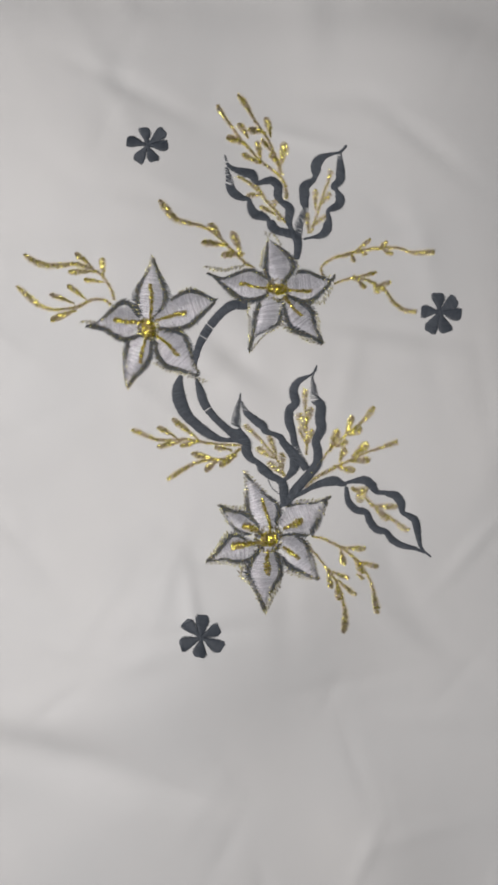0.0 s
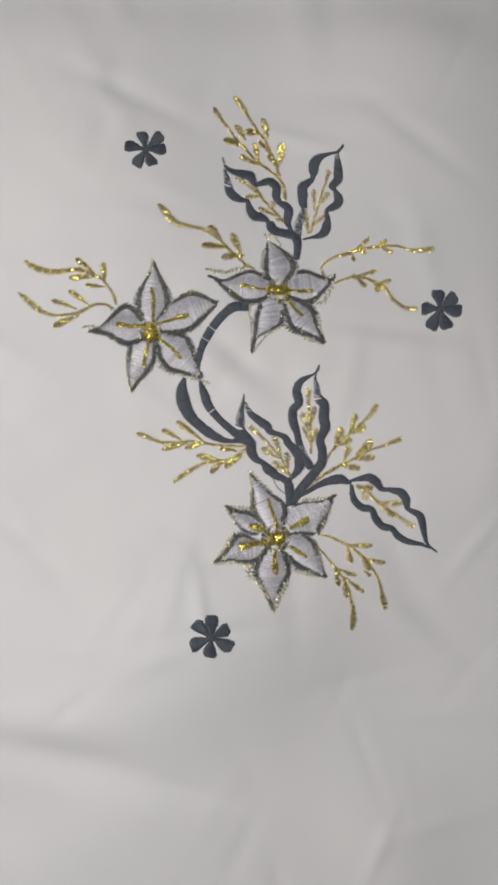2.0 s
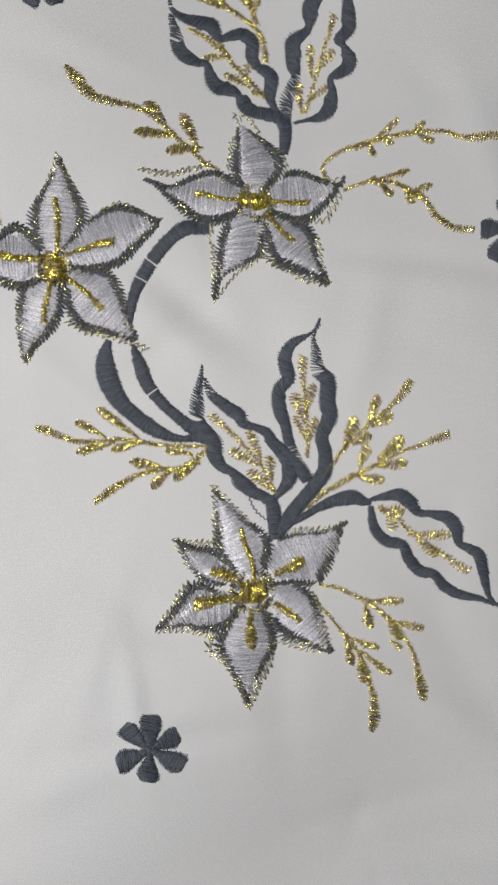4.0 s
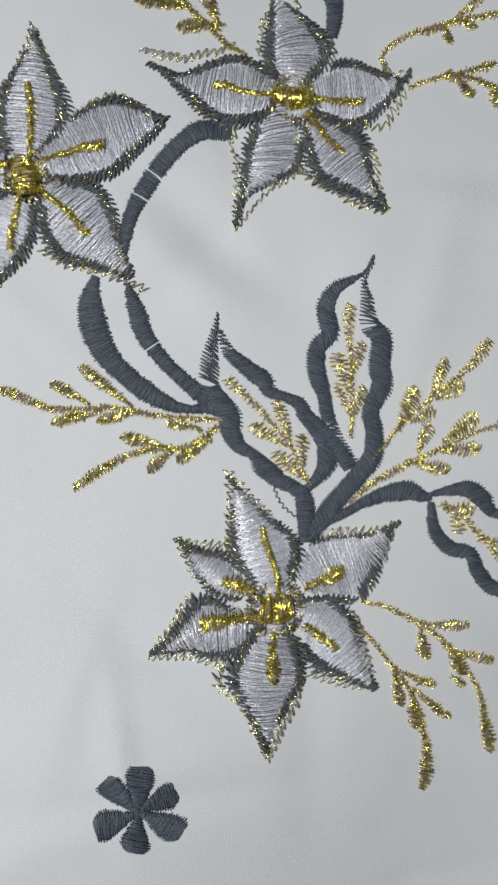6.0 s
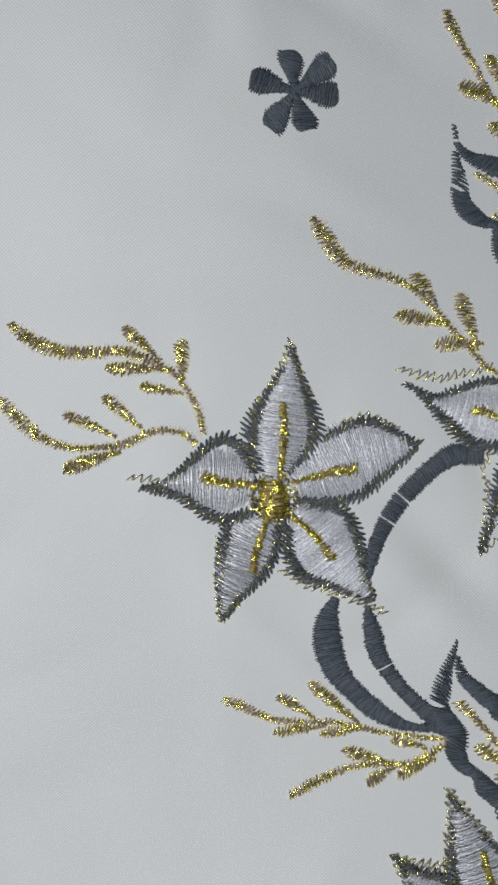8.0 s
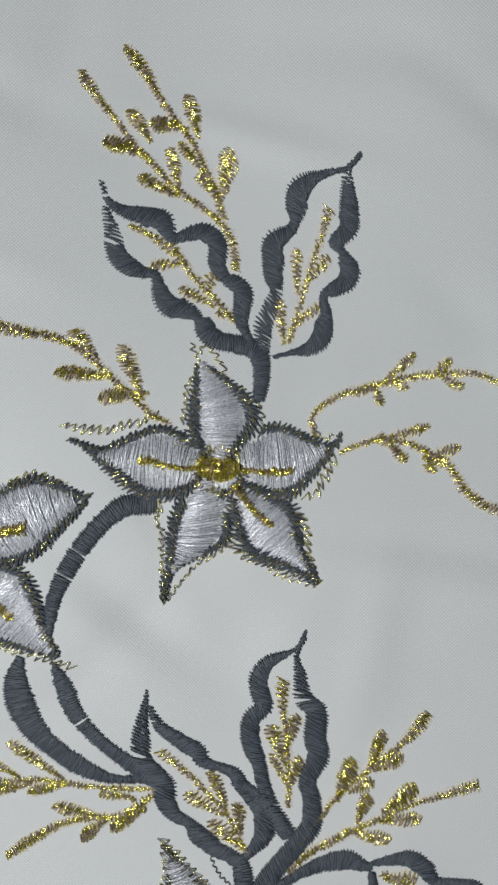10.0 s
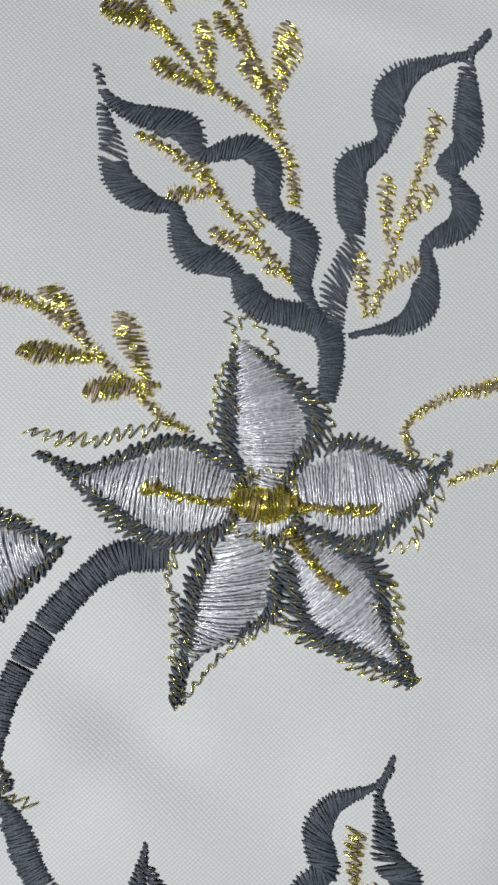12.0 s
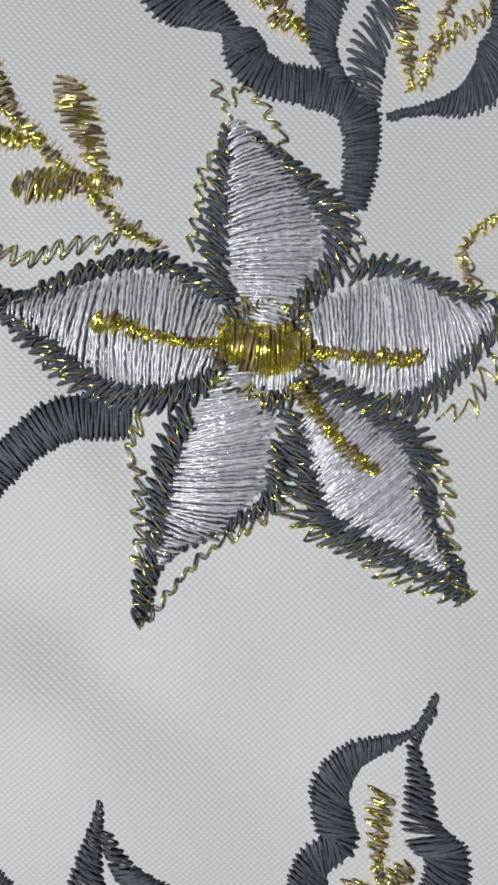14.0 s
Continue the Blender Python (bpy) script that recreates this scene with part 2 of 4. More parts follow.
class Yarn:
    """One run of yarn to and fro through the cloth, as a thin tube, with its tone from stitch to stitch."""

    def __init__(self, seed):
        self.path, self.radius, self.tone, self.beds, self.starts = [], [], [], [], []
        self.rng = np.random.default_rng(seed)

    def stitch(self, a, b, r, high, lift=0.0, wave=0.0, dome=0.4):
        """One stitch that goes into the cloth at both ends and bulges between; wave: how far the twisted plies stray."""
        long = math.dist(a, b)
        k = (5 if long < 1.5 else 7) if not wave else int(np.clip(long / 0.38, 5, 40))
        s = np.linspace(0, 1, k)
        s = 0.5 * s + 0.5 * (0.5 - 0.5 * np.cos(math.pi * s))
        x, y = a[0] + (b[0] - a[0]) * s, a[1] + (b[1] - a[1]) * s
        z = -0.15 + (lift + high + 0.15) * (4 * s * (1 - s)) ** dome
        bow = min(0.03 * long, 0.07) * self.rng.normal() * np.sin(math.pi * s) + wave * self.rng.normal(size=k)
        nx, ny = (b[1] - a[1]) / (long + 1e-6), -(b[0] - a[0]) / (long + 1e-6)
        self.path.append(np.stack([x + bow * nx, y + bow * ny, z + 0.6 * wave * self.rng.normal(size=k)], 1))
        plies = 1 + (4 * wave * self.rng.normal(size=k)).clip(-0.3, 0.3)
        self.radius.append(r * self.rng.uniform(0.88, 1.12) * plies)
        self.tone.append(np.full(k, self.rng.uniform()))

    def bed(self, c, off, high, share=0.8):
        """Padding under a close column: a low rounded strip."""
        w = np.maximum(c[:, 2] * share, 0.1) * 0.5
        self.beds.append((c[:, :2], off * w[:, None], high))

    def satin(self, points, pitch=0.165, r=0.1, high=0.34, slant=0.0, rough=0.14, lift=0.0, bed=True, share=0.8, wave=0.0, dome=0.4):
        """Close parallel stitches across a shape of changing width."""
        c, way = curve(points, pitch)
        off = np.stack([-way[:, 1], way[:, 0]], 1)
        lean = math.tan(radians(slant))
        if bed:
            self.bed(c, off, lift + 0.6 * high, share)
        self.starts.append(len(self.path))
        for i in range(len(c)):
            w = max(c[i, 2], 0.5) * 0.5
            e = self.rng.normal(0, rough, 2).clip(-0.5, 0.5)
            j = self.rng.normal(0, 0.04, 2)
            a = c[i, :2] + off[i] * (w + e[0]) + way[i] * (lean * w + j[0])
            b = c[i, :2] - off[i] * (w + e[1]) - way[i] * (lean * w + j[1])
            if i % 2:
                a, b = b, a
            self.stitch(a, b, r, high * min(1.0, 0.35 + w / 2.0), lift + self.rng.uniform(-0.05, 0.08), wave, dome)

    def column(self, points, pitch=0.43, r=0.14, high=0.36, slant=0.0, rough=0.07, lift=0.0, share=0.94, sparse=None):
        """A padded border of stitches that meet in pairs at its edges; sparse: the stretch (from, to) left open, with no padding."""
        c, way = curve(points, 0.2)
        far = np.linspace(0, 1, len(c))
        loose = np.zeros(len(c), bool) if sparse is None else (far >= sparse[0]) & (far <= sparse[1])
        for some, step in ((~loose, pitch), (loose, 1.5 * pitch)):
            if some.sum() < 8:
                continue
            if step == pitch:
                self.bed(c[some], np.stack([-way[some, 1], way[some, 0]], 1), lift + 0.9 * high, share)
            self.zigzag([tuple(p) for p in c[some][::4]], step, r, high, rough, lift, slant)

    def zigzag(self, points, pitch=0.8, r=0.15, high=0.18, rough=0.12, lift=0.0, slant=0.0):
        """A zigzag of one yarn along a line of changing width."""
        c, way = curve(points, pitch * 0.5)
        off = np.stack([-way[:, 1], way[:, 0]], 1)
        sign = np.where(np.arange(len(c)) % 2, 1.0, -1.0)[:, None]
        half = np.maximum(c[:, 2:3], 0.35) * 0.5
        turns = c[:, :2] + sign * half * (off + math.tan(radians(slant)) * way)
        turns = turns + off * self.rng.normal(0, rough, (len(c), 1)) + way * self.rng.normal(0, 0.5 * rough, (len(c), 1))
        self.starts.append(len(self.path))
        for a, b in zip(turns[:-1], turns[1:]):
            self.stitch(a, b, r, high, lift + self.rng.uniform(-0.04, 0.06))

    def toothed(self, points, pitch=0.85, slant=32.0):
        """An open border of slanted stitches that meet in pairs, so that its edge shows teeth."""
        c, way = curve(points, 0.25)
        self.bed(c, np.stack([-way[:, 1], way[:, 0]], 1), 0.3, 0.28)
        self.zigzag([(x, y, 1.04 * w) for x, y, w in points], pitch, 0.145, 0.45, 0.12, 0.14, slant)
        self.zigzag([(x, y, 0.5 * w) for x, y, w in points[::-1]], 0.8 * pitch, 0.135, 0.4, 0.16, 0.06, slant)

    def done(self, name, material, parent, label=""):
        sides, flat = 6, 0.8
        path, r, tone = np.concatenate(self.path), np.concatenate(self.radius)[:, None], np.concatenate(self.tone)
        path[:, 2] += cloth_z(path[:, 0], path[:, 1])
        first = np.cumsum([0] + [len(p) for p in self.path[:-1]])[self.starts]
        runs = np.split(np.arange(len(path)), first[1:])
        d = np.concatenate([np.gradient(path[q], axis=0) for q in runs])
        d /= np.linalg.norm(d, axis=1, keepdims=True) + 1e-9
        side = np.cross(d, (0, 0, 1.0))
        side /= np.linalg.norm(side, axis=1, keepdims=True) + 1e-9
        up = np.cross(side, d)
        turns = np.arange(sides) * 2 * math.pi / sides
        verts = np.stack([path + r * (math.cos(q) * side + flat * math.sin(q) * up) for q in turns], 1).reshape(-1, 3)
        link = np.concatenate([q[:-1] for q in runs])[:, None] * sides
        i = (link + np.arange(sides)[None]).ravel()
        j = (link + (np.arange(sides)[None] + 1) % sides).ravel()
        faces = np.stack([i, j, j + sides, i + sides], 1)
        tones = np.repeat(tone, sides)
        for c, off, high in self.beds:
            across = np.array([-1, -0.6, 0, 0.6, 1.0])
            xy = c[:, None] + off[:, None] * across[None, :, None]
            z = cloth_z(xy[..., 0], xy[..., 1]) - 0.1 + (high + 0.1) * (1 - across**2)[None] ** 0.5
            k = (np.arange(len(c) - 1)[:, None] * 5 + np.arange(4)[None]).ravel() + len(verts)
            faces = np.vstack([faces, np.stack([k, k + 1, k + 6, k + 5], 1)])
            verts = np.vstack([verts, np.dstack([xy, z]).reshape(-1, 3)])
            # low tone on the padding puts shade into the gaps between stitches
            tones = np.r_[tones, np.full(5 * len(c), 0.2)]
        ob = mesh_object(name, (verts * MM).tolist(), faces.tolist(), material, parent, label)
        ob.data.attributes.new("yarn_tone", "FLOAT", "POINT").data.foreach_set("value", tones)
        return ob


SEED = iter(range(1, 100000))


def satin(name, points, material, parent, label="", **how):
    y = Yarn(next(SEED))
    y.satin(points, **how)
    return y.done(name, material, parent, label)


def column(name, points, material, parent, label="", **how):
    y = Yarn(next(SEED))
    y.column(points, **how)
    return y.done(name, material, parent, label)


def zigzag(name, points, material, parent, label="", **how):
    y = Yarn(next(SEED))
    y.zigzag(points, **how)
    return y.done(name, material, parent, label)


def stem_thing(points, label, breaks=(), **how):
    """A stitched stem, sewn in one or more sections with a hair of cloth between them."""
    ob = thing("embroidered_vine", label, "embroidery", "embroidered vines")
    c, way = curve(points, 0.4)
    far = np.linspace(0, 1, len(c))
    ends = (0.0, *breaks, 1.0)
    for a, b in zip(ends[:-1], ends[1:]):
        some = c[(far >= a + (0.0015 if a else 0)) & (far <= b - (0.0015 if b < 1 else 0))]
        column("section", [tuple(p) for p in some[:: max(1, len(some) // 14)]] + [tuple(some[-1])], SLATE, ob, **how)
    return ob


def petal(flower, fill, borders, vein=None, edging=(), slant=0.0):
    ob = satin("petal", fill, SILVER, flower, "silver-grey satin-stitched petal", pitch=0.31, r=0.12, high=0.85, slant=slant, rough=0.3, wave=0.04, dome=0.6)
    for b in borders:
        y = Yarn(next(SEED))
        y.toothed(b)
        y.done("border", SLATE, ob, "slate toothed stitch border")
        zigzag("gold_run", [(x, y, 0.55 * w) for x, y, w in b], OLD_GOLD, ob, "thin gold thread over the border", pitch=1.5, r=0.085, high=0.3, lift=0.5, rough=0.25, slant=35)
    if vein:
        y = Yarn(next(SEED))
        y.zigzag(vein, 0.5, 0.12, 0.35, 0.15, 0.9, 15)
        y.zigzag([(p[0], p[1], 0.5 * p[2]) for p in vein[::-1]], 0.8, 0.12, 0.4, 0.15, 0.95)
        y.done("vein", BRIGHT_GOLD, ob, "glittering gold vein")
    for e in edging:
        zigzag("edging", [(x, y, 1.2 * w) for x, y, w in e], OLD_GOLD, ob, "dull gold zigzag edging", pitch=1.35, r=0.1, high=0.25, lift=0.2, rough=0.15, slant=35)
    return ob


def flower_centre(flower, points):
    satin("centre", points, BRIGHT_GOLD, flower, "bright gold flower centre", pitch=0.24, r=0.14, high=0.9, lift=0.75, wave=0.02, dome=0.6)


def centre_ring(flower, middle, radius):
    """Gold and slate stitches where the petals meet."""
    cx, cy = middle[0]
    satin("heart", [(cx - 1.1 * radius, cy, 0.9 * radius), (cx, cy, 2.1 * radius), (cx + 1.1 * radius, cy, 0.9 * radius)], SILVER, flower, "silver stitches under the centre", pitch=0.31, r=0.12, high=0.25, rough=0.3, wave=0.04)
    ring = [(cx + radius * math.cos(q), cy + radius * math.sin(q), 0.55 * radius) for q in np.linspace(0, 2 * math.pi, 17)]
    satin("inner_ring", ring, SLATE, flower, "slate stitches round the centre", pitch=0.5, r=0.13, high=0.35, slant=25, rough=0.4, bed=False)
    zigzag("gold_ring", [(x, y, 0.38 * radius) for x, y, w in ring], OLD_GOLD, flower, "gold stitches round the centre", pitch=1.0, r=0.15, high=0.4, rough=0.3, lift=0.45)


def bud_line(x0, y0, x1, y1, w):
    """A club: round and wide at its tip, drawn out to the stem."""
    dx, dy = x1 - x0, y1 - y0
    return [(x0 + k * dx, y0 + k * dy, f * w) for k, f in ((-0.14, 0.55), (0.05, 1.1), (0.38, 1.14), (1.0, 0.48), (1.25, 0.25))]


def spray(stem, buds, parent=None, label="", wide=1.0):
    """A gold sprig: an open stitched stem with small buds, over pale beige stitches added to tint the cloth round it.
    """
    y = Yarn(next(SEED))
    y.zigzag([(p[0], p[1], 1.05 * p[2]) for p in stem], 0.72 * wide, 0.105, 0.33, 0.14, 0.0, 20)
    y.zigzag([(p[0], p[1], 0.55 * p[2]) for p in stem[::-1]], 1.0, 0.105, 0.28)
    if parent is None:
        ob = thing("gold_spray", label, "embroidery", "gold sprays")
        y.done("stem", GOLD, ob)
        holder = ob
    else:
        ob = holder = y.done("sprig", GOLD, parent, "gold zigzag sprig")
    under = Yarn(next(SEED))
    under.zigzag([(p[0], p[1], 0.9 * p[2] + 1.1) for p in stem], 0.5, 0.12, 0.0, 0.1)
    for b in buds:
        line = bud_line(*b)
        y = Yarn(next(SEED))
        y.zigzag(line, 0.56 * wide, 0.11, 0.42, 0.14, 0.0, 20)
        y.zigzag([(p[0], p[1], 0.4 * p[2]) for p in line[::-1]], 1.1, 0.1, 0.3, 0.2)
        y.done("bud", GOLD, holder)
        under.zigzag([(p[0], p[1], 1.0 * p[2] + 0.8) for p in line], 0.45, 0.12, 0.0, 0.1)
    under.done("underlay", BEIGE, holder, "pale beige stitches added for the tint round the gold")
    return ob


def leaf(edges, sprig, label, sparse=(None, None)):
    ob = thing("embroidered_leaf", label, "embroidery", "embroidered leaves")
    for e, s in zip(edges, sparse):
        column("border", e, SLATE, ob, slant=28, sparse=s)
    spray(*sprig, parent=ob, wide=1.45)
    return ob


def blossom(centre, ends, width, label, loose=None):
    ob = thing("blossom_motif", label, "embroidery", "small dark blossoms")
    cx, cy = centre[0][:2]
    for k, (ex, ey) in enumerate(ends):
        pts = [(cx + far * (ex - cx), cy + far * (ey - cy), w * width) for far, w in ((-0.04, 0.35), (0.22, 0.4), (0.48, 0.8), (0.72, 1.1), (0.9, 1.05), (0.99, 0.66))]
        column("petal", pts, SLATE, ob, slant=12, sparse=(0.12, 0.52) if k == loose else None)
    return ob


# ---- room: unseen, added to close the place and bounce the lamp's light ----
def box(name, lo, hi, material):
    bm = bmesh.new()
    bmesh.ops.create_cube(bm, size=1.0)
    for v in bm.verts:
        v.co = [l + (c + 0.5) * (h - l) for c, l, h in zip(v.co, lo, hi)]
    me = bpy.data.meshes.new(name)
    bm.to_mesh(me)
    bm.free()
    me.materials.append(material)
    return tagged(new(name, me), kind="structure")


tagged(box("floor", (-2, -2, -0.12), (2, 2, -0.009), FLOOR), "plain unseen wooden floor added under the cloth", "floor")
box("ceiling", (-2, -2, 2.4), (2, 2, 2.5), WALL)
box("wall_north", (-2.1, 2, -0.12), (2.1, 2.1, 2.5), WALL)
box("wall_south", (-2.1, -2.1, -0.12), (2.1, -2, 2.5), WALL)
box("wall_east", (2, -2, -0.12), (2.1, 2, 2.5), WALL)
box("wall_west", (-2.1, -2, -0.12), (-2, 2, 2.5), WALL)


def build_cloth():
    """The sheet, finely divided round the embroidery, with a turned edge and real thickness."""
    xs = np.r_[np.arange(-600, -170, 15.0), np.arange(-170, 170, 1.6), np.arange(170, 601, 15.0)]
    ys = np.r_[np.arange(-700, -260, 15.0), np.arange(-260, 170, 1.6), np.arange(170, 701, 15.0)]
    gx, gy = np.meshgrid(xs, ys)
    z = cloth_z(gx, gy)
    verts = np.stack([gx, gy, z], -1).reshape(-1, 3) * MM
    n, m = len(xs), len(ys)
    i = (np.arange(m - 1)[:, None] * n + np.arange(n - 1)[None]).ravel()
    faces = np.stack([i, i + 1, i + n + 1, i + n], 1)
    ob = mesh_object("cloth", verts.tolist(), faces.tolist(), CLOTH)
    thick = ob.modifiers.new("thickness", "SOLIDIFY")
    thick.thickness, thick.offset = 0.0006, -1
    return tagged(ob, "soft white woven cloth with gentle wrinkles, lying spread out", "cloth")


build_cloth()

# ---- flower above the ring ----
flower = thing("embroidered_flower", "silver-grey five-petalled flower embroidered with slate borders, gold centre", "embroidery", "embroidered flowers")
petal(flower, [(-2.4, 18.2, 1.2), (-0.7, 14.4, 5.6), (0.9, 9.7, 8.5), (1.4, 6.2, 8.2), (1.3, 2.7, 5.2), (1.0, 1.1, 3.7), (0.9, -0.3, 2.8)],
      [[(-2.9, 17.6, 1.2), (-3.1, 14.3, 2.3), (-3.6, 10.7, 2.8), (-3.8, 7.2, 3.0), (-3.5, 4.3, 3.0), (-2.5, 2.6, 2.3)], [(-1.3, 17.6, 0.7), (1.9, 15.1, 1.5), (4.1, 13.1, 2.4), (6.3, 11.1, 3.5), (7.1, 8.2, 3.5), (6.2, 5.8, 2.9), (3.7, 3.1, 2.3), (2.0, 1.3, 1.4)]],
      None, [[(-4.4, 21.9, 0.5), (-3.3, 19.6, 0.8), (-3.4, 16.6, 0.9), (-4.8, 14.2, 0.9), (-5.5, 10.7, 0.7), (-5.8, 7.2, 0.7)], [(-2.6, 20.2, 0.7), (-1.8, 22.0, 0.8), (-0.3, 20.0, 0.8), (1.1, 18.3, 0.9), (1.9, 16.2, 0.9), (2.6, 14.2, 0.8)], [(8.0, 11.1, 0.6), (8.8, 8.8, 0.8), (8.5, 5.9, 0.8)]])
petal(flower, [(-20.6, 1.5, 1.7), (-17.6, 1.2, 4.6), (-13.5, 0.3, 8.6), (-9.4, 0.1, 10.6), (-6.0, -0.2, 9.5), (-3.1, -1.1, 5.2)],
      [[(-26.0, 4.5, 0.8), (-22.6, 3.1, 1.6), (-19.8, 2.4, 2.0), (-17.1, 3.7, 1.8), (-13.6, 5.2, 1.7), (-9.6, 6.3, 1.7), (-6.2, 5.1, 2.0), (-3.7, 3.2, 2.3)], [(-22.9, 2.7, 1.4), (-20.6, 1.0, 2.0), (-18.6, -0.7, 2.6), (-15.8, -3.2, 3.2), (-12.9, -5.1, 2.9), (-8.7, -5.6, 2.9), (-5.3, -4.8, 2.6), (-2.5, -2.8, 2.3)]],
      [(-13.5, 0.9, 2.3), (-11.7, 0.5, 2.5), (-9.4, -0.2, 1.6), (-6.0, -0.8, 1.3), (-2.5, -0.9, 1.1)],
      [[(-27.2, 7.3, 1.0), (-24.4, 6.4, 1.5), (-22.2, 6.1, 1.5), (-19.4, 5.9, 1.4), (-16.5, 6.7, 1.4), (-13.7, 7.4, 1.3), (-10.3, 8.8, 1.2)], [(-21.4, 1.2, 0.8), (-18.8, -1.6, 0.9), (-16.8, -3.2, 0.9), (-14.6, -5.1, 0.9), (-12.0, -6.3, 0.8), (-8.7, -6.7, 0.8)], [(-6.7, 3.7, 0.8), (-4.9, 2.0, 0.8), (-3.1, -0.3, 0.9)]])
petal(flower, [(-1.0, -2.4, 2.3), (-1.4, -3.8, 3.4), (-1.9, -6.5, 6.6), (-2.3, -9.4, 8.3), (-3.1, -12.3, 8.6), (-4.3, -15.3, 6.6), (-6.3, -17.7, 3.2), (-7.6, -19.5, 1.1)],
      [[(-5.5, -6.6, 2.3), (-6.8, -9.5, 3.1), (-7.3, -12.5, 3.1), (-7.5, -15.4, 2.9), (-7.7, -18.3, 2.3), (-8.7, -20.7, 2.3), (-9.2, -23.7, 1.7), (-9.6, -25.0, 0.9)], [(2.3, -9.3, 1.7), (2.2, -13.1, 2.3), (0.2, -15.0, 1.4), (-2.7, -16.4, 1.4), (-5.6, -17.8, 1.4), (-7.3, -19.0, 1.1)]],
      None, [[(-9.6, -7.3, 1.3), (-10.4, -10.3, 1.1), (-9.5, -12.5, 1.1), (-9.6, -14.8, 1.1), (-9.1, -17.1, 1.1), (-9.5, -19.5, 1.1), (-8.9, -21.3, 0.9), (-9.4, -23.7, 0.8), (-9.5, -25.6, 0.5)], [(-9.4, -25.5, 0.6), (-7.2, -22.7, 0.8), (-5.0, -20.0, 0.7), (-2.1, -17.6, 0.8), (0.8, -15.8, 0.8), (2.5, -13.9, 0.8)]], slant=-22)
petal(flower, [(4.8, -6.4, 3.4), (7.5, -9.2, 7.5), (9.8, -11.7, 9.5), (12.2, -14.5, 6.6), (14.6, -17.0, 3.4), (16.5, -19.2, 1.6)],
      [[(9.7, -6.0, 2.3), (12.9, -7.8, 3.2), (14.7, -10.1, 2.9), (14.5, -13.0, 2.9), (15.2, -15.9, 2.2), (16.7, -18.4, 2.0), (18.1, -20.9, 1.3)], [(3.4, -6.4, 2.6), (4.0, -9.3, 3.2), (4.5, -12.1, 3.4), (5.9, -15.5, 3.1), (9.4, -17.3, 3.1), (12.9, -18.5, 2.3), (15.8, -19.9, 2.0), (18.4, -21.6, 1.3)]],
      [(3.6, -4.1, 1.4), (6.0, -7.2, 1.7), (8.1, -9.4, 1.8), (10.4, -11.4, 1.7)],
      [[(15.6, -9.5, 1.4), (16.7, -13.0, 1.5), (16.6, -15.8, 1.5), (17.4, -18.7, 1.4), (18.6, -21.2, 1.1)], [(2.3, -8.2, 1.1), (2.4, -12.2, 1.4), (3.7, -15.6, 1.5), (6.2, -17.0, 1.5), (8.9, -18.0, 1.4), (12.4, -20.3, 1.5), (15.9, -21.5, 1.4), (18.9, -21.8, 1.3)]])
petal(flower, [(4.3, -0.1, 3.5), (7.2, 0.3, 7.5), (10.7, 0.3, 10.5), (14.2, 0.7, 10.2), (17.1, 1.2, 6.1), (19.9, 2.6, 2.3)],
      [[(8.3, 5.8, 2.1), (11.2, 6.5, 2.1), (14.2, 5.7, 2.1), (17.1, 4.1, 2.4), (20.2, 2.7, 2.3), (22.1, 3.3, 1.5), (22.7, 5.4, 0.6)], [(3.9, -3.1, 1.4), (7.3, -4.6, 2.3), (10.8, -5.6, 2.6), (14.3, -5.0, 2.9), (17.1, -2.3, 2.3), (19.4, 0.4, 2.3), (21.1, 2.1, 1.8)]],
      [(4.1, -1.3, 1.0), (7.3, -1.4, 1.2), (10.7, -1.6, 1.9), (14.2, -1.5, 2.1)],
      [[(15.8, -6.1, 1.0), (18.1, -5.7, 1.5), (19.4, -3.7, 1.6), (20.8, -1.3, 1.5), (21.8, 1.0, 1.2)], [(7.3, -4.3, 1.2), (10.9, -6.2, 1.2), (14.9, -6.1, 1.0)], [(18.0, 7.4, 0.8), (18.4, 5.6, 0.8), (19.9, 3.9, 0.8), (21.4, 5.4, 0.6)]])
centre_ring(flower, [(0.9, -1.4)], 4.2)
flower_centre(flower, [(-2.8, -0.9, 2.9), (-1.4, -0.8, 4.1), (0.3, -1.1, 4.6), (2.6, -1.0, 4.3), (4.5, -0.9, 2.7)])

# ---- flower beside the ring ----
flower = thing("embroidered_flower", "silver-grey five-petalled flower with gold veins beside the stitched ring", "embroidery", "embroidered flowers")
petal(flower, [(-46.3, 6.6, 1.4), (-46.5, 1.3, 7.2), (-47.0, -3.8, 11.3), (-47.3, -9.0, 10.8), (-47.8, -13.3, 5.8), (-47.9, -15.4, 4.1)],
      [[(-47.5, 5.3, 1.0), (-50.3, 0.5, 1.8), (-52.0, -4.2, 3.9), (-52.2, -9.3, 4.3), (-50.7, -12.8, 3.1)], [(-46.6, 8.9, 1.0), (-44.3, 2.6, 2.9), (-42.0, -2.3, 3.6), (-41.2, -6.4, 4.1), (-43.0, -10.2, 3.6), (-46.0, -13.0, 2.6)]],
      [(-47.2, -0.7, 1.9), (-46.7, -6.9, 2.1), (-46.8, -11.0, 1.4), (-46.9, -14.6, 1.4)], [[(-46.9, 10.2, 1.0), (-48.3, 5.2, 1.2), (-50.6, 1.0, 1.2), (-52.9, -3.2, 1.4)], [(-46.6, 9.9, 1.2), (-44.7, 4.6, 1.4), (-41.8, -0.8, 1.5)]])
